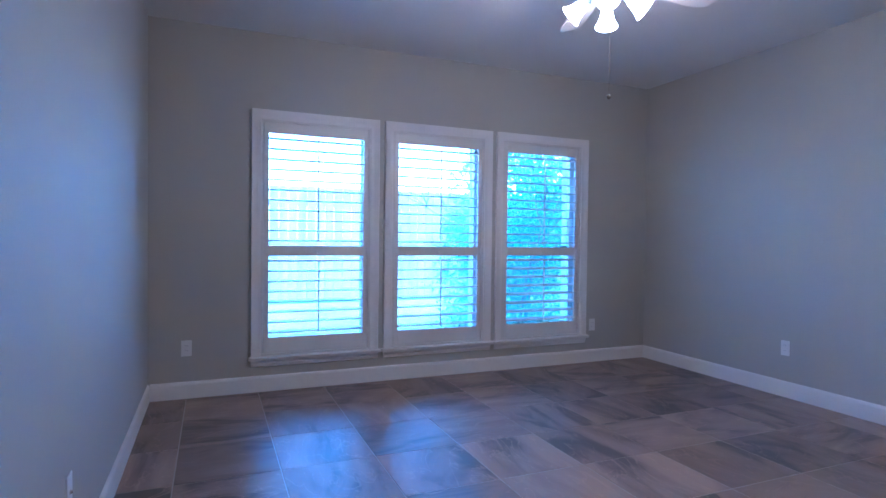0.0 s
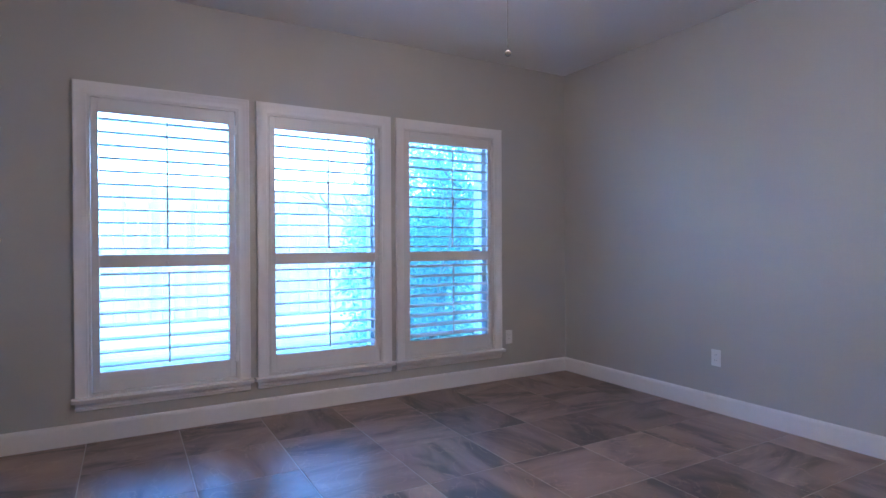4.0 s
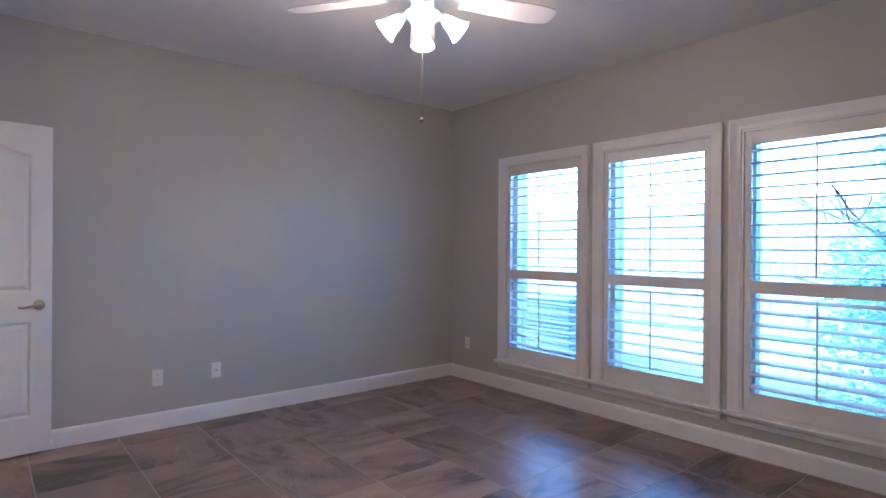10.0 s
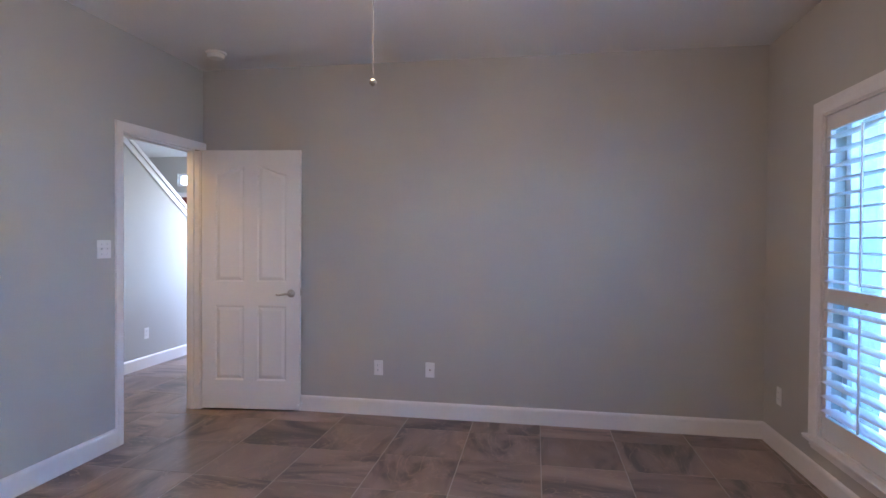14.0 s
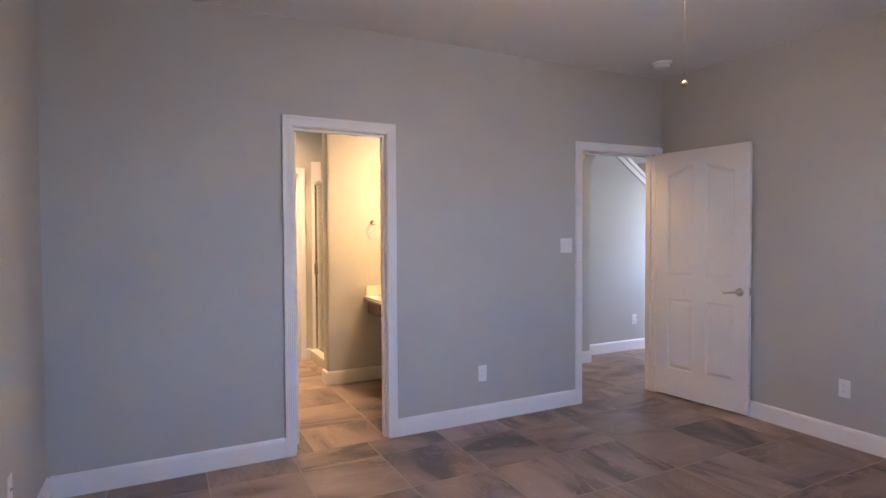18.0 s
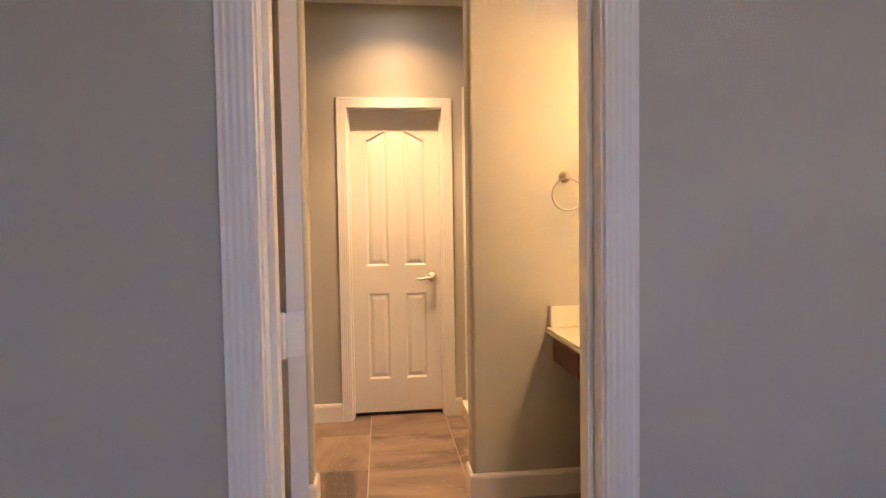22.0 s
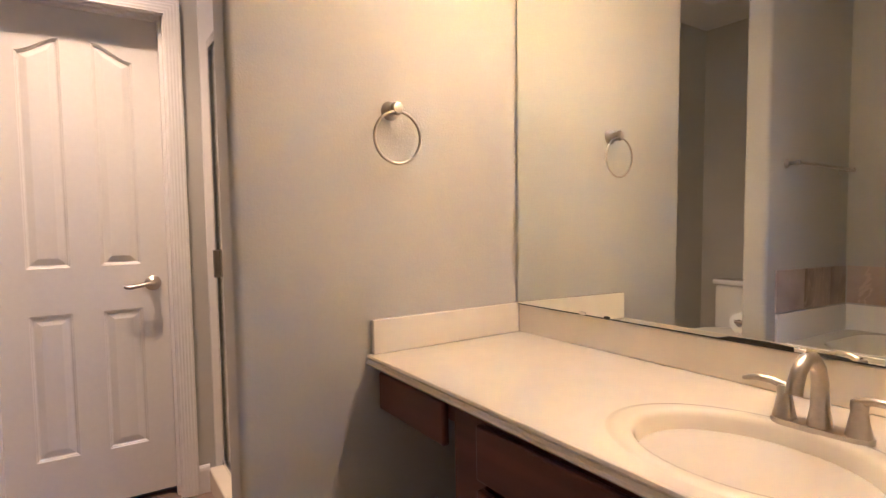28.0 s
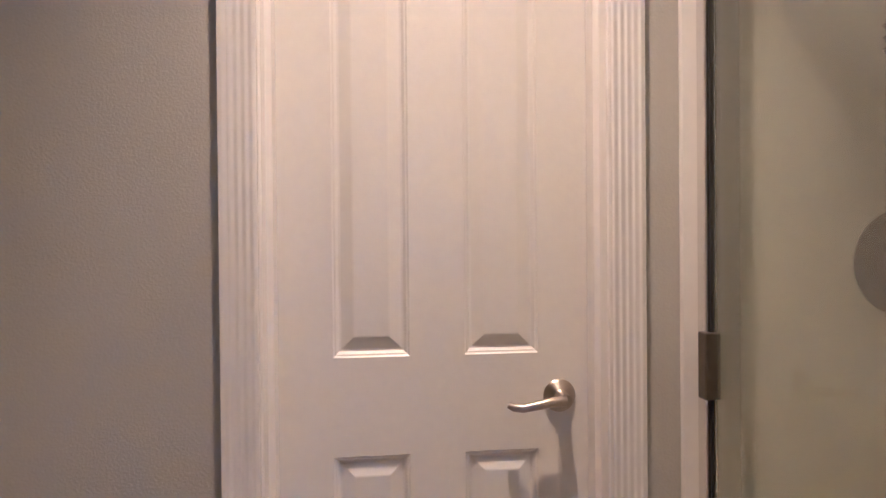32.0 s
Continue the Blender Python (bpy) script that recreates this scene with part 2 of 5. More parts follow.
SHGLASS = glass_material("shower_glass", (0.84, 0.88, 0.80), 0.02)
SHGLASS.node_tree.nodes["Principled BSDF"].inputs["Transmission Weight"].default_value = 0.96
FROST = glow_material("lit_frosted_glass", (1.0, 0.86, 0.66), 0.9)
BULB = glow_material("recessed_lamp_lens", (1.0, 0.84, 0.6), 1.93)
FANM = material("fan_white_paint", (0.75, 0.735, 0.71), 0.4, stain=(4, 0.03))
BLACK = material("black_rubber", (0.02, 0.02, 0.02), 0.6)
REDDOOR = wood_material("dark_red_door", (0.06, 0.012, 0.012), (0.11, 0.022, 0.02), 0.4, 10.0, 2)
FENCE = wood_material("weathered_cedar", (0.112, 0.102, 0.092), (0.185, 0.168, 0.148), 0.85, 9.0, 2)
LEAF = material("leaf", (0.16, 0.23, 0.16), 0.5, grain=(8, 0.35), random_tint=0.2)
thin = LEAF.node_tree.nodes.new("ShaderNodeBsdfTranslucent")
thin.inputs["Color"].default_value = (0.44, 0.56, 0.44, 1)
leafmix = LEAF.node_tree.nodes.new("ShaderNodeMixShader")
leafmix.inputs["Fac"].default_value = 0.55
LEAF.node_tree.links.new(LEAF.node_tree.nodes["Principled BSDF"].outputs["BSDF"], leafmix.inputs[1])
LEAF.node_tree.links.new(thin.outputs["BSDF"], leafmix.inputs[2])
LEAF.node_tree.links.new(leafmix.outputs["Shader"], LEAF.node_tree.nodes["Material Output"].inputs["Surface"])
BARK = material("bark", (0.17, 0.13, 0.10), 0.9, grain=(20, 0.3), bump=(30, 0.8))
GRASS = material("lawn", (0.15, 0.165, 0.085), 0.9, grain=(30, 0.35), stain=(0.8, 0.25), bump=(60, 1.0))
ACM = material("condenser_metal", (0.05, 0.055, 0.06), 0.5, 0.4, grain=(20, 0.1))
ACTOP = material("condenser_cap", (0.17, 0.175, 0.18), 0.5, 0.3)
CONC = material("concrete", (0.42, 0.41, 0.39), 0.9, grain=(25, 0.1), stain=(1.2, 0.12))
BRICK = material("brick_veneer", (0.44, 0.37, 0.32), 0.9, grain=(40, 0.15), stain=(4, 0.2))
ROOFM = material("shingle", (0.16, 0.14, 0.125), 0.9, grain=(30, 0.25))
VINYL = material("window_vinyl", (0.78, 0.78, 0.77), 0.35)

# ---- mesh helpers ----


def box(bm, x0, x1, y0, y1, z0, z1, bevel=0.0, segments=2):
    """A box, its edges rounded by bevel."""
    m = Matrix.LocRotScale(((x0 + x1) / 2, (y0 + y1) / 2, (z0 + z1) / 2), None, (abs(x1 - x0), abs(y1 - y0), abs(z1 - z0)))
    made = bmesh.ops.create_cube(bm, size=1, matrix=m)["verts"]
    if bevel:
        edges = list({e for v in made for e in v.link_edges})
        bmesh.ops.bevel(bm, geom=edges, offset=bevel, segments=segments, affect="EDGES", profile=0.5)


def lathe(bm, profile, m, n=24):
    """Turns (radius, height) pairs round the z axis of the pose m."""
    rings = []
    for r, h in profile:
        if r < 1e-5:
            rings.append([bm.verts.new(m @ Vector((0, 0, h)))])
        else:
            rings.append([bm.verts.new(m @ Vector((r * math.cos(2 * math.pi * k / n), r * math.sin(2 * math.pi * k / n), h))) for k in range(n)])
    for a, b in zip(rings, rings[1:]):
        for k in range(n):
            j = (k + 1) % n
            if len(a) == 1 and len(b) > 1:
                bm.faces.new((a[0], b[j], b[k]))
            elif len(b) == 1 and len(a) > 1:
                bm.faces.new((a[k], a[j], b[0]))
            elif len(a) > 1:
                bm.faces.new((a[k], a[j], b[j], b[k]))


def tube(bm, pts, radius, n=12, closed=False):
    """A round bar along pts; radius is a number or one for each point."""
    pts = [Vector(p) for p in pts]
    rings, up = [], None
    count = len(pts)
    for k, p in enumerate(pts):
        a = pts[(k - 1) % count] if closed or k else p
        b = pts[(k + 1) % count] if closed or k < count - 1 else p
        d = (b - a).normalized()
        if up is None:
            up = d.orthogonal().normalized()
        up = (up - d * up.dot(d)).normalized()
        side = d.cross(up)
        r = radius[k] if isinstance(radius, (list, tuple)) else radius
        rings.append([bm.verts.new(p + r * (math.cos(2 * math.pi * j / n) * up + math.sin(2 * math.pi * j / n) * side)) for j in range(n)])
    for a, b in zip(rings, rings[1:] + (rings[:1] if closed else [])):
        for j in range(n):
            i = (j + 1) % n
            bm.faces.new((a[j], a[i], b[i], b[j]))
    if not closed:
        bm.faces.new(rings[0][::-1])
        bm.faces.new(rings[-1])


def prism(bm, outline, axis, a, b):
    """Extrudes a closed outline of pairs along an axis (0, 1 or 2) from a to b."""
    def at(p, q):
        return Vector({0: (q, p[0], p[1]), 1: (p[0], q, p[1]), 2: (p[0], p[1], q)}[axis])
    lo, hi = [bm.verts.new(at(p, a)) for p in outline], [bm.verts.new(at(p, b)) for p in outline]
    n = len(outline)
    bm.faces.new(lo[::-1])
    bm.faces.new(hi)
    for k in range(n):
        j = (k + 1) % n
        bm.faces.new((lo[k], lo[j], hi[j], hi[k]))
    return lo + hi


def mesh_of(name, bm, mat, smooth=False):
    bmesh.ops.recalc_face_normals(bm, faces=bm.faces[:])
    data = bpy.data.meshes.new(name)
    bm.to_mesh(data)
    bm.free()
    data.materials.append(mat)
    if smooth:
        for p in data.polygons:
            p.use_smooth = True
        data.set_sharp_from_angle(angle=radians(40))
    return data


def part(name, bm, mat, parent, label="", smooth=False):
    ob = new(name, mesh_of(name, bm, mat, smooth))
    ob.parent = parent
    if label:
        tagged(ob, label)
    return ob


def thing(name, label, category, at=(0, 0, 0), group="", kind="", rz=0.0):
    ob = new(name)
    ob.empty_display_size = 0.1
    ob.matrix_world = pose(*at, 0, 0, rz)
    return tagged(ob, label, category, group, kind)


def setting(name, bm, mat, label, category, smooth=False):
    return tagged(new(name, mesh_of(name, bm, mat, smooth)), label, category, kind="structure")


# ---- plan ----
XW, XE, YN, YS, ZC = -0.335, 4.145, 4.245, 0.0, 2.715
TW, CW, MX, BX, NX = -1.513, -2.665, 1.315, 3.885, 4.28
WINDOWS = (0.8495, 1.886, 2.92)
WIN_HALF, WIN_LO, WIN_HI = 0.43, 0.27, 2.075
ENTRY = (-0.226, 0.576, 2.065)
BATH = (2.227, 2.871, 2.065)
CLOSET = (2.228, 2.874, 2.065)
T = 0.115
WALL_END, WING_END = 2.247, 2.977
WALL_THICK, WING_THICK = 0.145, 0.122
YO = YN + 0.2

# ---- walls, ceilings ----
bm = bmesh.new()
xs = [XW - T, *[v for c in WINDOWS for v in (c - WIN_HALF, c + WIN_HALF)], XE + T]
for a, b in zip(xs[::2], xs[1::2]):
    box(bm, a, b, YN, YO, -0.1, ZC)
for c in WINDOWS:
    box(bm, c - WIN_HALF, c + WIN_HALF, YN, YO, -0.1, WIN_LO - 0.012)
    box(bm, c - WIN_HALF, c + WIN_HALF, YN, YO, WIN_HI, ZC)
setting("wall_north", bm, WALL, "greige painted drywall with three window openings", "wall")
bm = bmesh.new()
box(bm, XW - T, XW, YS - T, YN, -0.1, ZC)
setting("wall_west", bm, WALL, "plain greige painted drywall", "wall")
bm = bmesh.new()
box(bm, XE, XE + T, YS, YN, -0.1, ZC)
setting("wall_east", bm, WALL, "plain greige painted drywall", "wall")
bm = bmesh.new()
box(bm, XW, ENTRY[0], YS - T + 0.062, YS + 0.048, -0.1, ENTRY[2])
box(bm, XW, ENTRY[0], YS - T, YS, ENTRY[2], ZC)
for a, b in ((ENTRY[1], BATH[0]), (BATH[1], XE + T)):
    box(bm, a, b, YS - T, YS, -0.1, ZC)
for a, b, h in (ENTRY, BATH):
    box(bm, a, b, YS - T, YS, h, ZC)
setting("wall_south", bm, WALL, "greige painted drywall with two door openings", "wall")
bm = bmesh.new()
box(bm, XW - T, XE + T, YS - T, YO, ZC, ZC + 0.12)
setting("ceiling", bm, CEIL, "off-white textured bedroom ceiling", "ceiling")

# bathroom shell
bm = bmesh.new()
box(bm, MX - T, MX, CW - T, YS - T, -0.1, ZC)
setting("wall_bath_west", bm, WALL, "painted wall behind the vanity mirror", "wall")
bm = bmesh.new()
box(bm, BX, NX + T, TW + 0.0005, YS - T, -0.1, ZC)
box(bm, NX, NX + T, CW - T, TW - WING_THICK - 0.001, -0.1, ZC)
setting("wall_bath_east", bm, WALL, "painted wall behind tub and toilet", "wall")
bm = bmesh.new()
box(bm, MX, CLOSET[0], CW - T, CW, -0.1, ZC)
box(bm, CLOSET[1], NX, CW - T, CW, -0.1, ZC)
box(bm, CLOSET[0], CLOSET[1], CW - T, CW, CLOSET[2], ZC)
setting("wall_bath_south", bm, WALL, "painted wall with the closet door", "wall")
# unseen shell, closed so that the gap under the closet door stays dark
bm = bmesh.new()
box(bm, CLOSET[0] - 0.2, CLOSET[1] + 0.2, CW - T - 0.5, CW - T - 0.4, -0.1, ZC)
box(bm, CLOSET[0] - 0.3, CLOSET[0] - 0.2, CW - T - 0.5, CW - T, -0.1, ZC)
box(bm, CLOSET[1] + 0.2, CLOSET[1] + 0.3, CW - T - 0.5, CW - T, -0.1, ZC)
box(bm, CLOSET[0] - 0.2, CLOSET[1] + 0.2, CW - T - 0.4, CW - T, -0.1, -0.015)
setting("wall_closet", bm, WALL, "unseen closet walls keeping light out behind the closed door", "wall")


def rounded_wall(x0, x1, y0, y1, z1, ends, r=0.022):
    """A wall stub whose free end has bull-nosed corners."""
    pts = []
    for cx, cy, a0 in ((x1, y1, 0), (x0, y1, 90), (x0, y0, 180), (x1, y0, 270)):
        sx, sy = (1 if cx == x1 else -1), (1 if cy == y1 else -1)
        if ends == sx:
            for k in range(7):
                a = radians(a0 + 15 * k)
                pts.append((cx - sx * r + r * math.cos(a), cy - sy * r + r * math.sin(a)))
        else:
            pts.append((cx, cy))
    b = bmesh.new()
    prism(b, pts, 2, -0.1, z1)
    return b


setting("wall_vanity_end", rounded_wall(MX, WALL_END, TW - WALL_THICK, TW, ZC, 1), WALL, "bull-nosed partition between vanity and shower", "wall", True)
setting("wall_wing", rounded_wall(WING_END, NX + T, TW - WING_THICK, TW, ZC, -1), WALL, "bull-nosed wing wall between tub and toilet", "wall", True)
bm = bmesh.new()
box(bm, MX - T, NX + T, CW - T - 0.5, YS - T, ZC, ZC + 0.12)
setting("ceiling_bath", bm, CEIL, "textured bathroom ceiling", "ceiling")

# hall and foyer shell
HS = -1.34
bm = bmesh.new()
# the gap is an added opening for the fill light
for x0, x1, z0, z1 in ((FX, -3.85, -0.1, ZC), (-2.75, XW - T, -0.1, ZC), (-3.85, -2.75, -0.1, 0.9), (-3.85, -2.75, 2.1, ZC)):
    box(bm, x0, x1, YS - T - 0.06, YS - T, z0, z1)
setting("wall_hall_north", bm, WALL, "painted foyer wall", "wall")
bm = bmesh.new()
box(bm, MX - T - 0.1, MX - T, -4.8, YS - T, -0.1, ZC)
setting("wall_hall_east", bm, WALL, "painted wall at the end of the hall", "wall")
bm = bmesh.new()
box(bm, FX - T, MX - T, -4.8 - T, -4.8, -0.1, ZC)
setting("wall_foyer_south", bm, WALL, "painted foyer wall", "wall")
bm = bmesh.new()
fw = [(-4.8, -3.23, -0.1, ZC), (-3.23, -2.42, 2.05, 2.225), (-3.23, -1.78, 2.435, ZC), (-2.42, -2.22, -0.1, 2.225), (-2.22, -1.78, -0.1, 0.24), (-2.22, -1.78, 1.93, 2.225),
      (-1.78, -0.175, -0.1, ZC)]
for a, b, lo, hi in fw:
    box(bm, FX - T, FX, a, b, lo, hi)
setting("wall_foyer_west", bm, WALL, "foyer wall with front door, transoms and a tall window", "wall")
bm = bmesh.new()
box(bm, FX - T, MX - T, -4.8 - T, YS - T, ZC, ZC + 0.12)
setting("ceiling_hall", bm, CEIL, "textured hall ceiling", "ceiling")
# stair knee wall: straight base, sloping top
SL, SH = 0.69, 0.83
STX = -3.30 + (ZC - SH) / SL
STAIR = [(-3.30, -0.1), (MX - T - 0.1, -0.1), (MX - T - 0.1, ZC), (STX, ZC), (-3.30, SH)]
bm = bmesh.new()
prism(bm, STAIR, 1, HS - T, HS)
setting("wall_stair", bm, WALL, "painted stair wall with a sloping top", "wall")
bm = bmesh.new()
d = Vector((-1, -SL)).normalized()
nrm = Vector((-SL, 1)).normalized()
a, b = Vector((STX, ZC)), Vector((-3.36, SH - 0.06 * SL))
prism(bm, [tuple(a), tuple(b), tuple(b + nrm * 0.04), tuple(a + nrm * 0.04)], 1, HS - T - 0.03, HS + 0.03)
prism(bm, [tuple(a - nrm * 0.06), tuple(b - nrm * 0.06), tuple(b), tuple(a)], 1, HS, HS + 0.014)
setting("trim_stair_cap", bm, TRIM, "white cap along the sloping stair wall", "trim")
# hall arch
bm = bmesh.new()
ARX0, ARX1 = -0.49, -0.35
ARS, ARN = -1.085, -0.135
pts = [(HS, -0.1), (ARS, -0.1), (ARS, 1.98)]
for k in range(1, 20):
    a = math.pi * k / 20
    pts.append(((ARS + ARN) / 2 - (ARN - ARS) / 2 * math.cos(a), 1.98 + 0.32 * (1 - abs(math.cos(a)) ** 2.4) ** 0.42))
pts += [(ARN, 1.98), (ARN, -0.1), (YS - T - 0.001, -0.1), (YS - T - 0.001, ZC), (HS, ZC)]
lo, hi = [bm.verts.new((ARX0, *p)) for p in pts], [bm.verts.new((ARX1, *p)) for p in pts]
bmesh.ops.triangle_fill(bm, use_beauty=True, edges=[bm.edges.new((lo[k - 1], lo[k])) for k in range(len(lo))])
bmesh.ops.triangle_fill(bm, use_beauty=True, edges=[bm.edges.new((hi[k - 1], hi[k])) for k in range(len(hi))])
for k in range(len(lo)):
    bm.faces.new((lo[k - 1], lo[k], hi[k], hi[k - 1]))
setting("wall_hall_arch", bm, WALL, "painted arch across the hall", "wall")

# ---- baseboards ----
BB = [(0, 0), (0.014, 0), (0.014, 0.100), (0.011, 0.112), (0.005, 0.120), (0, 0.122)]


def baseboard(pieces, label="white painted baseboard"):
    """Each piece is two ends on the wall's face and the way that the wall faces."""
    for (ax, ay), (bx, by), (nx, ny) in pieces:
        b = bmesh.new()
        ends = []
        for px, py in ((ax, ay), (bx, by)):
            ends.append([b.verts.new((px + nx * u, py + ny * u, v)) for u, v in BB])
        for k in range(len(BB)):
            j = (k + 1) % len(BB)
            b.faces.new((ends[0][k], ends[0][j], ends[1][j], ends[1][k]))
        b.faces.new(ends[0])
        b.faces.new(ends[1][::-1])
        setting("baseboard", b, TRIM, label, "baseboard")


CS = 0.052
NO, SO, EA, WE = (0, 1), (0, -1), (1, 0), (-1, 0)
baseboard([((XE, YS), (XE, YN), WE), ((XE - 0.014, YN), (XW + 0.014, YN), SO), ((XW, YN), (XW, YS), EA), ((BATH[1] + CS, YS), (XE - 0.014, YS), NO),
           ((ENTRY[1] + CS, YS), (BATH[0] - CS, YS), NO)])
baseboard([((WALL_END + 0.014, TW), (MX, TW), NO), ((WALL_END, TW), (WALL_END, TW - WALL_THICK), EA), ((NX, CW), (CLOSET[1] + CS, CW), NO), ((CLOSET[0] - CS, CW), (2.13, CW), NO),
           ((WING_END, TW), (WING_END, TW - WING_THICK), WE), ((WING_END - 0.014, TW - WING_THICK), (NX, TW - WING_THICK), SO), ((WING_END - 0.014, TW), (3.06, TW), NO)])
baseboard([((MX - T - 0.1, HS), (ARX1, HS), NO), ((ARX0, HS), (-3.30, HS), NO), ((-3.30, HS), (-3.30, HS - T), WE), ((ARX1, HS + 0.014), (ARX1, ARS), EA),
           ((ARX1 + 0.014, ARS), (ARX0 - 0.014, ARS), NO), ((ARX0, ARS), (ARX0, HS + 0.014), WE), ((FX, -0.19), (FX, -2.36), EA), ((XW - T, YS - T - 0.06), (FX + 0.014, YS - T - 0.06), SO)])


def casing(name, x0, x1, z1, y, out, prof, label, z0=0.0, lead=0.0):
    """A mitred frame round an opening in a wall that faces along y; out is +1 or -1."""
    b = bmesh.new()
    rings = []
    for px, sx, top in ((x0, -1, False), (x0, -1, True), (x1, 1, True), (x1, 1, False)):
        rings.append([b.verts.new((px + sx * u, y + (lead if px == x0 else 0) + out * v, (z1 + u) if top else z0)) for u, v in prof])
    for a, c in zip(rings, rings[1:]):
        for k in range(len(prof)):
            j = (k + 1) % len(prof)
            b.faces.new((a[k], a[j], c[j], c[k]))
    b.faces.new(rings[0])
    b.faces.new(rings[-1])
    return setting(name, b, TRIM, label, "trim", True)


PROF = [(-0.012, 0), (-0.012, 0.007)]
for k in range(37):
    u = -0.011 + 0.0615 * k / 36
    PROF.append((u, 0.0105 + 0.0055 * (u + 0.011) / 0.0615 + 0.0011 * math.cos(2 * math.pi * (u + 0.011) / 0.0123)))
PROF += [(CS, 0.013), (CS, 0)]
WPROF = [(-0.006, 0), (-0.006, 0.010), (0.0, 0.013), (0.006, 0.011), (0.012, 0.013), (0.034, 0.014), (0.040, 0.019), (0.052, 0.021), (0.058, 0.026), (0.064, 0.026), (0.064, 0)]


def jamb(x0, x1, z1, y0, y1, stop_y, lead=0.0):
    """The lining of a door opening, with its stop."""
    b = bmesh.new()
    for a, c in ((x0, x0 + 0.016), (x1 - 0.016, x1)):
        k = lead if a == x0 else 0
        box(b, a, c, y0 + 1.3 * k, y1 + k, 0, z1 - 0.016)
    box(b, x0, x1, y0, y1, z1 - 0.016, z1)
    for a, c in ((x0 + 0.016, x0 + 0.028), (x1 - 0.028, x1 - 0.016)):
        k = lead if a < x0 + 0.02 else 0
        box(b, a, c, stop_y + k - 0.018, stop_y + k + 0.018, 0, z1 - 0.016)
    box(b, x0 + 0.028, x1 - 0.028, stop_y - 0.018, stop_y + 0.018, z1 - 0.028, z1 - 0.016)
    return setting("trim_jamb", b, TRIM, "white painted door jamb with stop", "trim")


for (a, b, h), nm in ((ENTRY, "entry"), (BATH, "bath")):
    lead = 0.048 if nm == "entry" else 0.0
    casing("trim_casing_" + nm, a, b, h, YS, 1, PROF, "white fluted door casing", lead=lead)
    casing("trim_casing_back_" + nm, a, b, h, YS - T, -1, PROF, "white fluted door casing", lead=lead * 1.3)
jamb(*ENTRY, YS - T, YS, YS - 0.062, 0.048)
jamb(*BATH, YS - T, YS, YS - 0.056)
casing("trim_casing_closet", *CLOSET, CW, 1, PROF, "white fluted closet door casing")
jamb(*CLOSET, CW - T, CW, CW - 0.052)


# ---- panel doors ----
def door_face(b, w, h, y, out, panels):
    """One moulded face of a door in its own plane; panels are (x0, x1, z0, z1, rise) with an eyebrow top rising towards the middle stile."""
    steps = ((0.0, 0.0), (0.003, 0.003), (0.006, 0.0035), (0.011, 0.009), (0.015, 0.0095), (0.037, 0.0015), (0.040, 0.001))

    def loop(p, inset, depth):
        x0, x1, z0, z1, rise = p
        pts = [(x0 + inset, z0 + inset), (x1 - inset, z0 + inset)]
        n = 10
        for k in range(n + 1):
            x = x1 - inset - (x1 - x0 - 2 * inset) * k / n
            s = (x - x0) / (x1 - x0)
            if rise < 0:
                s = 1 - s
            pts.append((x, z1 + abs(rise) * (3 * s * s - 2 * s ** 3) - inset))
        return [b.verts.new((x, y - out * depth, z)) for x, z in pts]

    edges = []
    rect = [b.verts.new(v) for v in ((0, y, 0), (w, y, 0), (w, y, h), (0, y, h))]
    edges += [b.edges.new((rect[k - 1], rect[k])) for k in range(4)]
    for p in panels:
        last = None
        for inset, depth in steps:
            ring = loop(p, inset, depth)
            if last is None:
                edges += [b.edges.new((ring[k - 1], ring[k])) for k in range(len(ring))]
            else:
                for k in range(len(ring)):
                    b.faces.new((last[k - 1], last[k], ring[k], ring[k - 1]))
            last = ring
        b.faces.new(last)
    bmesh.ops.triangle_fill(b, use_beauty=True, edges=edges)
    return rect


def door_slab(w, h, thick):
    st = 0.109
    mid = 0.0525
    cx = w / 2
    up, low, top = h / 2.03, 0.812 * h / 2.03, 1.845 * h / 2.03
    panels = [(st, cx - mid, up, top, 0.062), (cx + mid, w - st, up, top, -0.062), (st, cx - mid, 0.225, low, 0), (cx + mid, w - st, 0.225, low, 0)]
    b = bmesh.new()
    f = door_face(b, w, h, 0.0, -1, panels)
    g = door_face(b, w, h, thick, 1, panels)
    for k in range(4):
        b.faces.new((f[k - 1], f[k], g[k], g[k - 1]))
    return b


def lever(parent, x, y, z, out, way, label="brushed nickel lever handle"):
    """A lever on a round rose; the lever points along x by way."""
    b = bmesh.new()
    m = Matrix.Translation((x, y, z)) @ Matrix.Rotation(radians(-90 * out), 4, "X")
    lathe(b, [(0.0, 0.0), (0.031, 0.0), (0.032, 0.004), (0.028, 0.009), (0.016, 0.014), (0.012, 0.02), (0.012, 0.045), (0.0, 0.047)], m, 28)
    pts = [(x, y + out * 0.044, z), (x + way * 0.03, y + out * 0.047, z - 0.001), (x + way * 0.06, y + out * 0.046, z - 0.006), (x + way * 0.082, y + out * 0.044, z - 0.011),
           (x + way * 0.099, y + out * 0.040, z - 0.009), (x + way * 0.109, y + out * 0.038, z - 0.004)]
    tube(b, pts, [0.010, 0.0095, 0.0085, 0.0075, 0.008, 0.006], 12)
    return part("door_handle", b, NICKEL, parent, label, True)


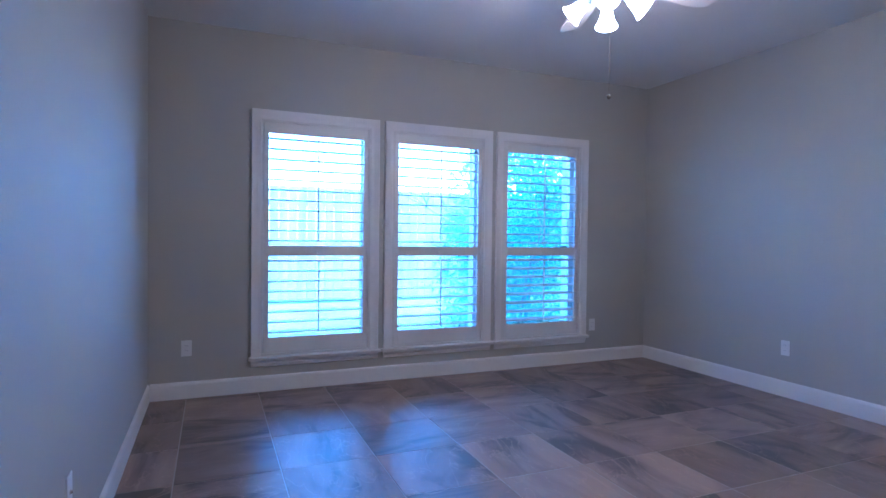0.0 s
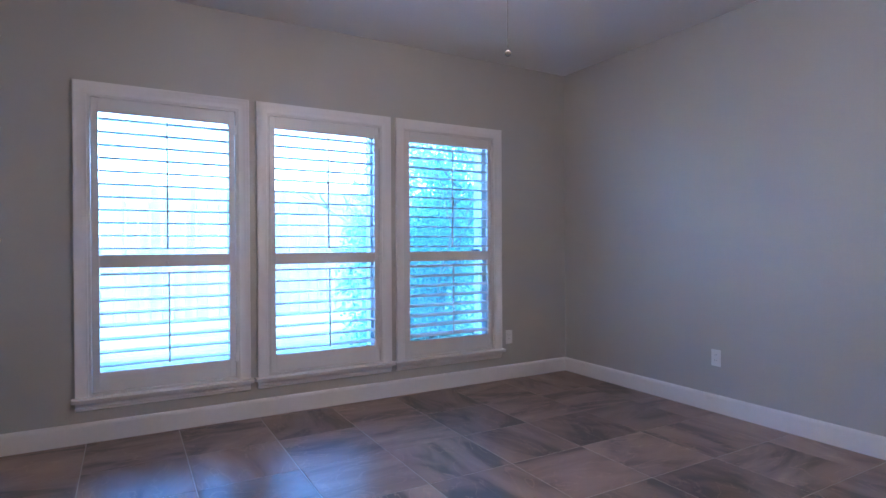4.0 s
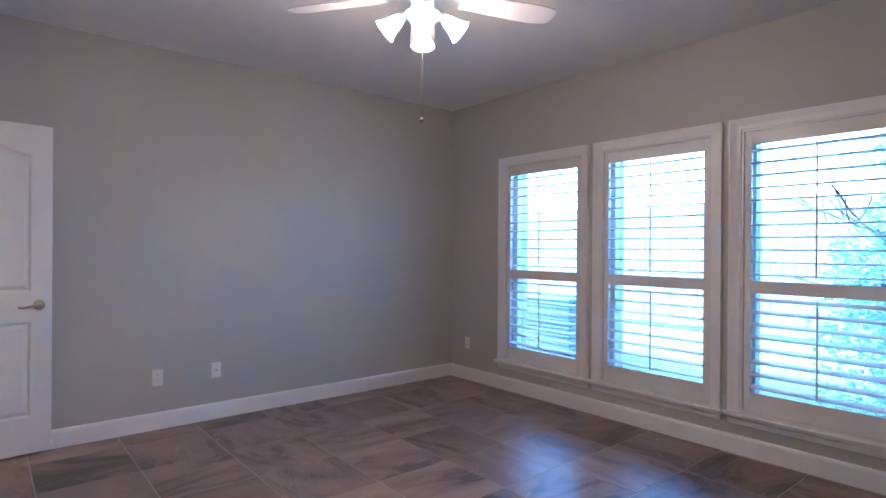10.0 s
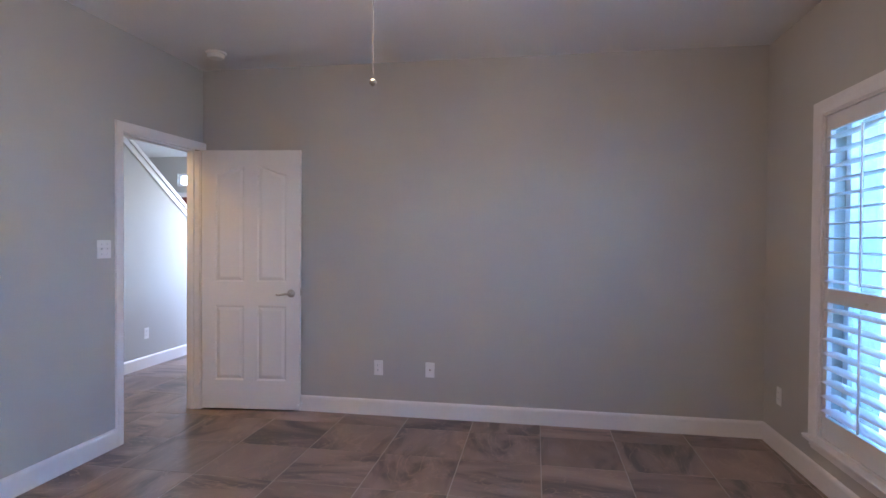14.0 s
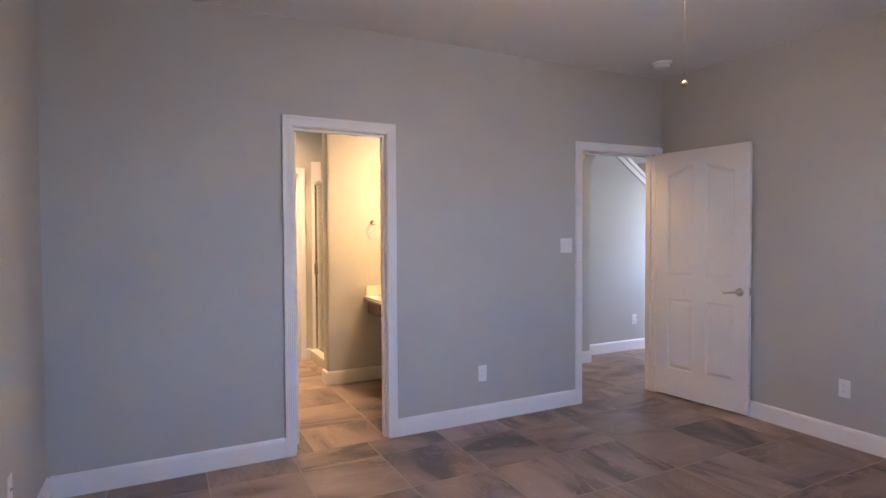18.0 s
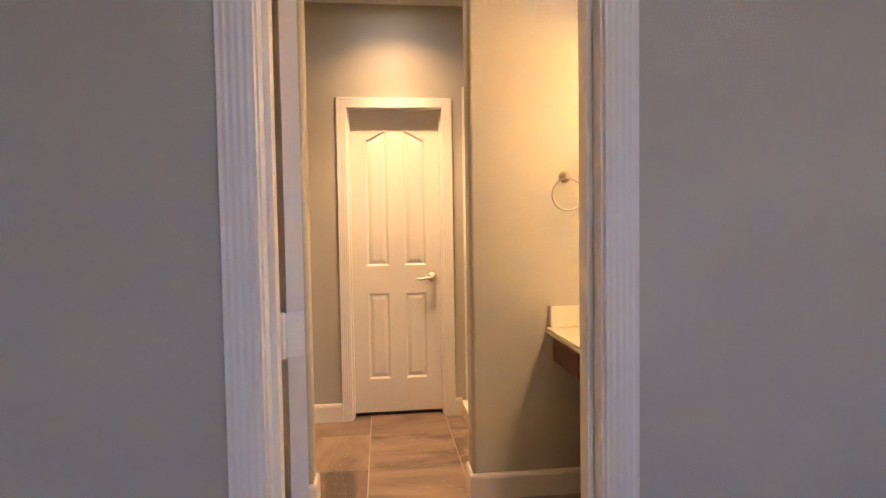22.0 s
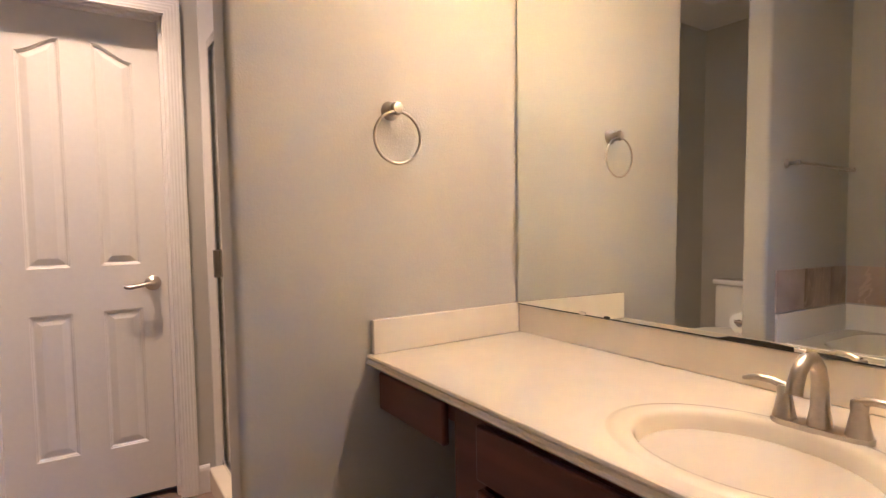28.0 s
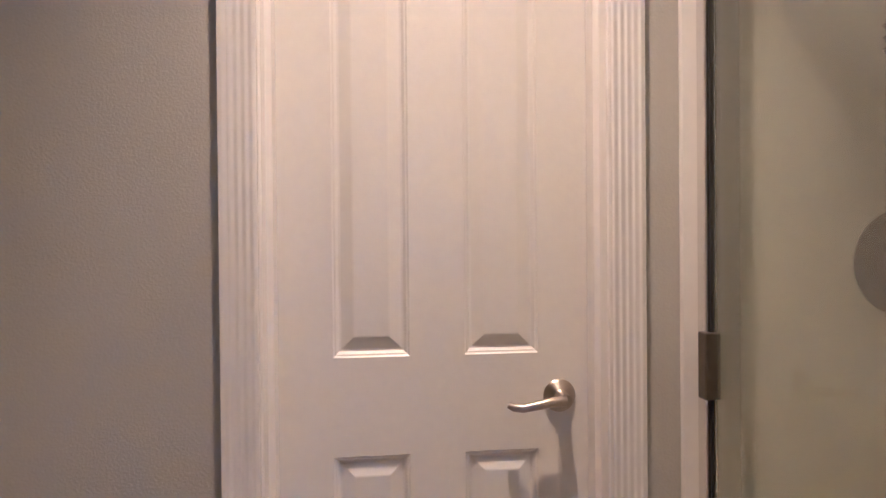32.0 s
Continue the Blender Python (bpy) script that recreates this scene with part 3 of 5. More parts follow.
def hinge(parent, x, y, z, mat, label):
    b = bmesh.new()
    tube(b, [(x, y, z - 0.045), (x, y, z + 0.045)], 0.0065, 10)
    box(b, x - 0.002, x + 0.0015, y, y + 0.032, z - 0.044, z + 0.044, 0.001, 1)
    return part("hinge", b, mat, parent, label)


DW, DH = 0.79, 2.032
door_1 = thing("door_1", "white four-panel door standing open against the wall", "door", (ENTRY[0] + 0.032, YS + 0.078, 0.018), kind="structure", rz=96.0)
part("slab", door_slab(DW, DH, 0.035), DOOR, door_1)
lever(door_1, DW - 0.068, 0.0, 0.915, -1, -1)
b = bmesh.new()
box(b, DW, DW + 0.0015, 0.008, 0.027, 0.895, 0.955)
box(b, DW, DW + 0.011, 0.012, 0.023, 0.915, 0.935, 0.003)
part("latch", b, NICKEL, door_1)
for z in (0.2, 1.02, 1.83):
    hinge(door_1, -0.006, 0.0, z, PLATE, "white painted hinge")
# the bathroom door
BW = 0.606
door_2 = thing("door_2", "white four-panel door opened into the bathroom", "door", (2.808, -0.146, 0.012), kind="structure", rz=-71)
part("slab", door_slab(BW, DH, 0.035), DOOR, door_2)
lever(door_2, BW - 0.068, 0.0, 0.925, -1, -1)
lever(door_2, BW - 0.068, 0.035, 0.925, 1, -1)
for z in (0.23, 1.051, 1.83):
    b = bmesh.new()
    tube(b, [(-0.004, 0.046, z - 0.046), (-0.004, 0.046, z + 0.046)], 0.0065, 10)
    box(b, -0.002, 0.0, 0.002, 0.044, z - 0.045, z + 0.045, 0.0008, 1)
    for dz, dy in ((-0.03, 0.012), (0.0, 0.024), (0.03, 0.012)):
        lathe(b, [(0, 0.0), (0.0035, 0.0), (0.003, 0.0012), (0, 0.0014)], Matrix.Translation((-0.002, dy, z + dz)) @ Matrix.Rotation(radians(-90), 4, "Y"), 10)
    part("hinge", b, PLATE, door_2, "white painted hinge")
door_3 = thing("door_3", "white closed four-panel closet door", "door", (CLOSET[0] + 0.018, CW - 0.107, 0.028), kind="structure")
cw = CLOSET[1] - CLOSET[0] - 0.036
part("slab", door_slab(cw, 2.010, 0.035), DOOR, door_3)
lever(door_3, 0.068, 0.035, 0.906, 1, 1)
# strike plate on the entry jamb
b = bmesh.new()
box(b, ENTRY[1] - 0.018, ENTRY[1] - 0.0155, -0.05, -0.02, 0.90, 0.96)
tagged(new("strike_plate", mesh_of("strike_plate", b, NICKEL)), "nickel strike plate on the door jamb", "strike plate")
b = bmesh.new()
lathe(b, [(0.0, 0), (0.011, 0), (0.011, 0.006), (0.006, 0.008), (0.006, 0.055), (0.009, 0.057), (0.009, 0.068), (0, 0.07)], pose(XW + 0.014, 0.86, 0.06, 0, 90, 0), 14)
tagged(new("door_stop", mesh_of("door_stop", b, PLATE, True)), "white spring door stop on the baseboard", "door stop")


# ---- windows with plantation shutters ----
def window(i, cx):
    w = thing("window_%d" % i, "white double-hung window with plantation shutters", "window", (cx, YN, 0), kind="structure")
    hw = WIN_HALF
    b = bmesh.new()
    for s in (-1, 1):
        box(b, min(s * hw, s * (hw - 0.05)), max(s * hw, s * (hw - 0.05)), 0.115, 0.175, WIN_LO, WIN_HI)
    for lo, hi, y in ((WIN_LO, WIN_LO + 0.06, 0.115), (WIN_HI - 0.05, WIN_HI, 0.115), (1.05, 1.095, 0.12)):
        box(b, -hw + 0.05, hw - 0.05, y, 0.172, lo, hi)
    part("window_frame", b, VINYL, w)
    for lo, hi, y in ((WIN_LO + 0.06, 1.05, 0.135), (1.095, WIN_HI - 0.05, 0.152)):
        b = bmesh.new()
        box(b, -hw + 0.05, hw - 0.05, y, y + 0.004, lo, hi)
        part("pane", b, GLASS, w).visible_shadow = False
    b = bmesh.new()
    prism(b, [(-0.05, 0.258), (-0.054, 0.264), (-0.05, 0.270), (0.115, 0.270), (0.115, 0.246), (-0.046, 0.246)], 0, -hw - 0.082, hw + 0.082)
    part("window_sill", b, TRIM, w, "white moulded sill")
    b = bmesh.new()
    prism(b, [(0, 0.246), (-0.030, 0.246), (-0.028, 0.236), (-0.020, 0.230), (-0.020, 0.212), (-0.012, 0.206), (-0.012, 0.196), (0, 0.190)], 0, -hw - 0.064, hw + 0.064)
    part("apron", b, TRIM, w)
    # shutter: frame, stiles, rails, louvres, tilt rods
    b = bmesh.new()
    for s in (-1, 1):
        box(b, min(s * (hw - 0.006), s * (hw - 0.020)), max(s * (hw - 0.006), s * (hw - 0.020)), -0.004, 0.04, 0.272, WIN_HI - 0.006)
    box(b, -hw + 0.020, hw - 0.020, -0.004, 0.04, WIN_HI - 0.020, WIN_HI - 0.006)
    box(b, -hw + 0.020, hw - 0.020, -0.004, 0.04, 0.272, 0.286)
    part("shutter_frame", b, SHUT, w)
    for s in (-1, 1):
        b = bmesh.new()
        box(b, min(s * (hw - 0.024), s * 0.368), max(s * (hw - 0.024), s * 0.368), 0.004, 0.032, 0.288, WIN_HI - 0.022, 0.002, 1)
        part("stile", b, SHUT, w)
    for lo, hi in ((0.288, 0.407), (1.034, 1.112), (1.970, WIN_HI - 0.022)):
        b = bmesh.new()
        box(b, -0.368, 0.368, 0.004, 0.032, lo, hi, 0.002, 1)
        part("rail", b, SHUT, w)
    n = 10
    oval = [(0.0445 * math.cos(2 * math.pi * k / n), 0.0064 * math.sin(2 * math.pi * k / n)) for k in range(n)]
    b = bmesh.new()
    prism(b, oval, 0, -0.366, 0.366)
    louvre = mesh_of("louvre", b, SHUT, True)
    tilts = ((0.0, 4.0), (0.5, 3.0), (-1.0, 9.0))[i - 1]
    for lo, hi, count, tilt in ((1.112, 1.970, 11, tilts[0]), (0.407, 1.034, 8, tilts[1])):
        pitch = (hi - lo) / count
        for k in range(count):
            ob = new("louvre", louvre)
            ob.parent = w
            ob.location = (0, 0.02, lo + pitch * (k + 0.5))
            ob.rotation_euler = (radians(tilt + random.uniform(-0.7, 0.7)), 0, 0)
        b = bmesh.new()
        rx = 0.0 if lo > 1 else 0.006
        box(b, rx - 0.005, rx + 0.005, -0.036, -0.026, lo + 0.028, hi - 0.03, 0.002, 1)
        part("tilt_rod", b, SHUT, w)
    b = bmesh.new()
    lathe(b, [(0, 0), (0.009, 0), (0.009, 0.005), (0.005, 0.012), (0, 0.014)], pose(0, 0.003, 1.06, 90, 0, 0), 12)
    part("magnet_knob", b, SHUT, w)
    for z in (0.42, 1.07, 1.93):
        b = bmesh.new()
        box(b, hw - 0.034, hw - 0.012, -0.006, 0.004, z - 0.03, z + 0.03, 0.002, 1)
        part("shutter_hinge", b, SHUT, w)
    if i == 3:
        b = bmesh.new()
        box(b, 0.27, 0.35, 0.095, 0.115, 1.097, 1.125, 0.004)
        part("sash_lock", b, ACTOP, w)
    casing("trim_window_%d" % i, cx - hw, cx + hw, WIN_HI, YN, -1, WPROF, "white moulded window casing", 0.270)


for i, cx in enumerate(WINDOWS):
    window(i + 1, cx)


# ---- outlets, switches ----
def wall_plate(m, kind, label, category, group=""):
    """m: the pose of the plate's middle, its z out of the wall and y up."""
    t = thing(category.replace(" ", "_"), label, category, group=group)
    t.matrix_world = m
    wide = 0.115 if kind == "double_switch" else 0.070
    b = bmesh.new()
    box(b, -wide / 2, wide / 2, -0.0575, 0.0575, 0.0, 0.0055, 0.0035, 2)
    part("plate", b, PLATE, t)
    if kind == "duplex":
        for s in (-1, 1):
            b = bmesh.new()
            box(b, -0.0165, 0.0165, s * 0.0195 - 0.014, s * 0.0195 + 0.014, 0.005, 0.0075, 0.002, 1)
            soc = part("socket", b, PLATE, t)
            for dx, hh in ((-0.0065, 0.0045), (0.0065, 0.0035)):
                b = bmesh.new()
                box(b, dx - 0.001, dx + 0.001, s * 0.0195 + 0.002 - hh, s * 0.0195 + 0.002 + hh, 0.0072, 0.0079)
                part("slot", b, DARK, soc)
    elif kind == "jack":
        b = bmesh.new()
        lathe(b, [(0, 0.005), (0.0075, 0.005), (0.0075, 0.007), (0.0048, 0.008), (0.0048, 0.014), (0, 0.014)], Matrix.Identity(4), 12)
        part("connector", b, NICKEL, t)
    else:
        for dx in (-0.023, 0.023):
            b = bmesh.new()
            prism(b, [(-0.009, 0.005), (0.007, 0.005), (0.010, 0.016), (0.006, 0.018)], 0, dx - 0.0045, dx + 0.0045)
            part("toggle", b, PLATE, t)
            for s in (-1, 1):
                b = bmesh.new()
                lathe(b, [(0, 0.0065), (0.003, 0.006), (0.003, 0.005)], Matrix.Translation((dx, s * 0.03, 0)), 8)
                part("screw", b, ACTOP, t)
    return t


WW, WN_, WS_, WE_ = pose(XW, 0, 0, 90, 0, 90), pose(0, YN, 0, 90, 0, 0), pose(0, YS, 0, 90, 0, 180), pose(XE, 0, 0, 90, 0, -90)


def on_wall(base, u, z):
    """u runs to the right as one faces the wall."""
    return base @ Matrix.Translation((u, z, 0))


wall_plate(on_wall(WW, 1.487, 0.368), "duplex", "white duplex outlet on the greige wall", "outlet", "wall outlets")
wall_plate(on_wall(WW, 1.892, 0.368), "jack", "white cable jack plate on the greige wall", "jack plate")
wall_plate(on_wall(WN_, -0.085, 0.364), "duplex", "white duplex outlet beside the window", "outlet", "wall outlets")
wall_plate(on_wall(WN_, 3.50, 0.362), "duplex", "white duplex outlet beside the window", "outlet", "wall outlets")
wall_plate(on_wall(WE_, -2.73, 0.375), "duplex", "white duplex outlet on the greige wall", "outlet", "wall outlets")
wall_plate(on_wall(WE_, -0.774, 0.375), "jack", "white cable jack plate on the greige wall", "jack plate")
wall_plate(on_wall(WS_, -1.50, 0.355), "duplex", "white duplex outlet between the two doors", "outlet", "wall outlets")
wall_plate(on_wall(WS_, -0.722, 1.285), "double_switch", "white double toggle switch beside the door", "light switch")
wall_plate(on_wall(pose(0, HS, 0, 90, 0, 180), 1.40, 0.36), "duplex", "white duplex outlet on the stair wall", "outlet", "wall outlets")

# ---- ceiling: smoke detector, fan ----
sd = thing("smoke_detector", "round white smoke detector on the ceiling", "smoke detector", (0.067, 0.361, ZC))
b = bmesh.new()
lathe(b, [(0, 0), (0.072, 0), (0.072, -0.012), (0.066, -0.016), (0, -0.016)], Matrix.Identity(4), 32)
part("base", b, PLATE, sd, smooth=True)
b = bmesh.new()
lathe(b, [(0.058, -0.016), (0.060, -0.030), (0.052, -0.043), (0.030, -0.048), (0, -0.048)], Matrix.Identity(4), 32)
part("cover", b, PLATE, sd, smooth=True)

FX0, FY0 = 1.912, 2.120
fan = thing("ceiling_fan", "white ceiling fan with lit frosted glass shades", "ceiling fan", (FX0, FY0, ZC))
b = bmesh.new()
lathe(b, [(0, 0), (0.068, 0), (0.066, -0.03), (0.045, -0.055), (0.014, -0.062), (0.014, -0.10), (0, -0.10)], Matrix.Identity(4), 28)
part("canopy", b, FANM, fan, smooth=True)
b = bmesh.new()
lathe(b, [(0, -0.09), (0.06, -0.10), (0.115, -0.125), (0.125, -0.165), (0.115, -0.20), (0.07, -0.225), (0.055, -0.23), (0.055, -0.285), (0.075, -0.295), (0.075, -0.325), (0.05, -0.345), (0, -0.35)], Matrix.Identity(4), 32)
part("motor_housing", b, FANM, fan, smooth=True)
FAN_TURN = -1.5
for k in range(5):
    m = Matrix.Rotation(radians(FAN_TURN + 72 * k), 4, "Z")
    b = bmesh.new()
    outline = [(0.20, -0.055), (0.60, -0.074), (0.685, -0.062), (0.705, -0.035), (0.705, 0.03), (0.685, 0.06), (0.60, 0.074), (0.20, 0.055)]
    prism(b, outline, 2, -0.2155, -0.2095)
    bmesh.ops.rotate(b, cent=(0.4, 0, -0.2125), matrix=Matrix.Rotation(radians(-12), 3, "X"), verts=b.verts[:])
    bmesh.ops.transform(b, matrix=m, verts=b.verts[:])
    blade = part("blade", b, FANM, fan)
    b = bmesh.new()
    box(b, 0.10, 0.27, -0.018, 0.018, -0.208, -0.200, 0.003, 1)
    bmesh.ops.transform(b, matrix=m, verts=b.verts[:])
    part("bracket", b, FANM, blade)
for k in range(4):
    a = radians(52 + 90 * k)
    m = Matrix.Translation((0, 0, -0.300)) @ Matrix.Rotation(a, 4, "Z") @ Matrix.Translation((0.075, 0, 0)) @ Matrix.Rotation(radians(-50), 4, "Y") @ Matrix.Scale(0.97, 4)
    b = bmesh.new()
    lathe(b, [(0.012, 0.02), (0.012, -0.02), (0.024, -0.025), (0.024, -0.045), (0.0, -0.045)], m, 16)
    arm = part("lamp_arm", b, FANM, fan, smooth=True)
    b = bmesh.new()
    lathe(b, [(0.022, -0.04), (0.030, -0.055), (0.036, -0.08), (0.042, -0.105), (0.056, -0.135), (0.061, -0.142), (0.058, -0.142), (0.050, -0.130), (0.036, -0.10), (0.028, -0.06), (0.0, -0.055)], m, 24)
    part("glass_shade", b, FROST, arm, "lit frosted bell glass", True)
    lamp("fan_bulb", "POINT", 0.40, SOFTWARM, fan.matrix_world @ m @ Matrix.Translation((0, 0, -0.165)), 0.022)
b = bmesh.new()
for k in range(92):
    lathe(b, [(0, 0.0018), (0.0018, 0), (0, -0.0018)], Matrix.Translation((0.012, -0.01, -0.352 - 0.0047 * k)), 6)
tube(b, [(0.012, -0.01, -0.345), (0.012, -0.01, -0.79)], 0.0009, 6)
chain = part("pull_chain", b, BRASSY, fan, "beaded metal pull chain")
b = bmesh.new()
lathe(b, [(0, 0.014), (0.004, 0.012), (0.013, 0.004), (0.013, -0.004), (0.004, -0.012), (0, -0.014)], Matrix.Translation((0.012, -0.01, -0.808)), 16)
part("fob", b, BRASSY, chain, "round metal fob", True)

# ---- bathroom: vanity ----
CZ = 0.797
top = thing("vanity_countertop", "cream cultured marble vanity top with integral sink", "countertop", (0, 0, 0))
SX, SY, RX, RY = 1.670, -0.545, 0.148, 0.197
X0, X1, Y0, Y1 = MX + 0.001, 1.893, TW + 0.001, YS - T - 0.001
bm = bmesh.new()
N = 48
rim = [(SX + (RX + 0.037) * math.cos(2 * math.pi * k / N), SY + (RY + 0.055) * math.sin(2 * math.pi * k / N)) for k in range(N)]
out_pts = [(X0, Y0), (X1 - 0.012, Y0), (X1 - 0.012, Y1), (X0, Y1)]
ov = [bm.verts.new((x, y, CZ)) for x, y in out_pts]
rv = [bm.verts.new((x, y, CZ)) for x, y in rim]
edges = [bm.edges.new((ov[k - 1], ov[k])) for k in range(4)] + [bm.edges.new((rv[k - 1], rv[k])) for k in range(N)]
bmesh.ops.triangle_fill(bm, use_beauty=True, edges=edges)
last = rv
for f, g, dz in ((0.0364, 0.0542, 0.0), (0.034, 0.051, 0.0004), (0.030, 0.045, 0.0017), (0.026, 0.039, 0.0028), (0.021, 0.032, 0.0033), (0.012, 0.018, 0.0030), (0.004, 0.006, 0.0018), (0.0, 0.0, -0.002), (-0.003, -0.004, -0.008), (-0.008, -0.010, -0.028), (-0.016, -0.020, -0.055), (-0.030, -0.038, -0.082),
                 (-0.050, -0.064, -0.106), (-0.076, -0.098, -0.124), (-0.104, -0.138, -0.133), (-0.128, -0.172, -0.136)):
    ring = [bm.verts.new((SX + (RX + f) * math.cos(2 * math.pi * k / N), SY + (RY + g) * math.sin(2 * math.pi * k / N), CZ + dz)) for k in range(N)]
    for k in range(N):
        bm.faces.new((last[k - 1], last[k], ring[k], ring[k - 1]))
    last = ring
bm.faces.new(last)
# rounded front edge and underside
nose = [(X1 - 0.012, CZ), (X1 - 0.007, CZ + 0.001), (X1 - 0.003, CZ - 0.001), (X1 - 0.001, CZ - 0.006), (X1 - 0.003, CZ - 0.011), (X1 - 0.006, CZ - 0.013), (X1 - 0.004, CZ - 0.015), (X1 + 0.001, CZ - 0.018), (X1 + 0.002, CZ - 0.024), (X1 - 0.001, CZ - 0.029), (X1 - 0.006, CZ - 0.032), (X0, CZ - 0.032)]
fr, bk = [bm.verts.new((x, Y0, z)) for x, z in nose], [bm.verts.new((x, Y1, z)) for x, z in nose]
for k in range(len(nose) - 1):
    bm.faces.new((fr[k], fr[k + 1], bk[k + 1], bk[k]))
part("top", bm, CREAM, top, smooth=True)
bm = bmesh.new()
box(bm, X0, X0 + 0.018, Y0, Y1, CZ + 0.0005, CZ + 0.093, 0.003)
part("backsplash", bm, CREAM, top)
bm = bmesh.new()
box(bm, X0 + 0.0185, X1 - 0.016, Y0, Y0 + 0.018, CZ + 0.0005, CZ + 0.100, 0.003)
part("side_splash", bm, CREAM, top)
bm = bmesh.new()
lathe(bm, [(0, 0), (0.021, 0), (0.023, 0.002), (0.018, 0.004), (0, 0.003)], Matrix.Translation((SX, SY, CZ - 0.1345)), 20)
part("drain", bm, NICKEL, top, "nickel sink drain", True)

cab = thing("vanity_cabinet", "dark cherry vanity cabinet with drawers under the sink", "cabinet", (0, 0, 0))
CF = 1.852
CY = -1.128
bm = bmesh.new()
box(bm, MX + 0.002, CF - 0.02, CY, Y1, 0.09, CZ - 0.034)
box(bm, MX + 0.002, CF - 0.09, CY, Y1, 0.0, 0.09)
part("body", bm, CHERRY, cab)
bm = bmesh.new()
for y0, y1, z0, z1 in ((CY, CY + 0.118, 0.09, CZ - 0.034), (-0.16, Y1, 0.09, CZ - 0.034), (CY + 0.118, -0.16, CZ - 0.060, CZ - 0.034), (CY + 0.118, -0.16, 0.09, 0.13), (-0.61, -0.56, 0.13, CZ - 0.060)):
    box(bm, CF - 0.02, CF, y0, y1, z0, z1)
part("face_frame", bm, CHERRY, cab)
for y0, y1, z0, z1, nm in ((CY + 0.106, -0.60, 0.615, 0.738, "drawer"), (CY + 0.106, -0.60, 0.375, 0.595, "drawer"), (CY + 0.106, -0.60, 0.115, 0.355, "drawer"), (-0.57, -0.15, 0.115, 0.738, "cabinet_door")):
    bm = bmesh.new()
    box(bm, CF, CF + 0.019, y0, y1, z0, z1, 0.005, 2)
    part(nm, bm, CHERRY, cab)
apron = thing("vanity_apron", "dark cherry apron over the vanity knee space", "apron drawer", (0, 0, 0))
bm = bmesh.new()
box(bm, CF - 0.03, CF - 0.001, TW + 0.002, CY - 0.002, CZ - 0.090, CZ - 0.034)
box(bm, CF - 0.03, CF + 0.001, TW + 0.002, TW + 0.028, CZ - 0.150, CZ - 0.0905)
part("rail", bm, CHERRY, apron)
bm = bmesh.new()
box(bm, CF, CF + 0.019, TW + 0.030, CY - 0.022, CZ - 0.152, CZ - 0.048, 0.005, 2)
part("drawer_front", bm, CHERRY, apron)

mir = thing("wall_mirror", "large frameless mirror resting on the backsplash", "mirror", (0, 0, 0))
bm = bmesh.new()
prism(bm, [(MX + 0.0155, CZ + 0.0955), (MX + 0.0205, CZ + 0.0955), (MX + 0.0065, 1.93), (MX + 0.0015, 1.93)], 1, TW + 0.012, YS - T - 0.02)
part("glass", bm, MIRROR, mir)
for y in (-1.21, -0.62):
    for z, h, u in ((CZ + 0.094, 0.010, 0.0235), (1.922, 0.016, 0.0095)):
        bm = bmesh.new()
        box(bm, MX + 0.001, MX + u, y - 0.012, y + 0.012, z, z + h, 0.001, 1)
        part("clip", bm, CHROME, mir)

bm = bmesh.new()
box(bm, MX + 0.0145, MX + 0.0225, TW + 0.012, YS - T - 0.02, CZ + 0.0935, CZ + 0.0965)
part("edge_channel", bm, DARK, mir, "dark lower edge")
for y, w, h in ((-0.705, 0.092, 0.0095), (-0.57, 0.042, 0.005), (-0.40, 0.05, 0.005), (-0.30, 0.06, 0.007), (-1.12, 0.012, 0.006)):
    bm = bmesh.new()
    prism(bm, [(y - w, CZ + 0.0966), (y + w, CZ + 0.0966), (y + w * 0.8, CZ + 0.0966 + h * 0.7), (y + w * 0.2, CZ + 0.0966 + h), (y - w * 0.7, CZ + 0.0966 + h * 0.8)], 0, MX + 0.0208, MX + 0.0214)
    part("worn_edge", bm, DARK, mir, "blackened silvering")
fau = thing("sink_faucet", "brushed nickel two-handle arched sink faucet", "faucet", (1.498, -0.515, CZ + 0.0005))
bm = bmesh.new()
base = []
for s in (1, -1):
    for k in range(13):
        a = radians(-90 + 15 * k) if s > 0 else radians(90 + 15 * k)
        base.append((0.023 * math.sin(a), s * 0.058 + 0.023 * math.cos(a)))
prism(bm, base, 2, 0, 0.010)
part("base_plate", bm, NICKEL, fau, smooth=True)
bm = bmesh.new()
tube(bm, [(0, 0, 0.009), (0, 0, 0.04), (0.001, 0, 0.085), (0.010, 0, 0.113), (0.030, 0, 0.132), (0.055, 0, 0.134), (0.078, 0, 0.118), (0.090, 0, 0.096), (0.094, 0, 0.082)],
     [0.0205, 0.0155, 0.0135, 0.0130, 0.0125, 0.0120, 0.0122, 0.0125, 0.0130], 20)
part("spout", bm, NICKEL, fau, smooth=True)
for s in (-1, 1):
    bm = bmesh.new()
    lathe(bm, [(0, 0.009), (0.0205, 0.009), (0.017, 0.025), (0.0125, 0.050), (0.0135, 0.062), (0.012, 0.069), (0, 0.070)], Matrix.Translation((0, s * 0.058, 0)), 22)
    hb = part("handle_body", bm, NICKEL, fau, smooth=True)
    bm = bmesh.new()
    tube(bm, [(0, s * 0.058, 0.066), (0.004, s * 0.078, 0.073), (0.008, s * 0.104, 0.074), (0.011, s * 0.128, 0.068)], [0.008, 0.0068, 0.0062, 0.004], 12)
    part("lever", bm, NICKEL, hb, smooth=True)
bm = bmesh.new()
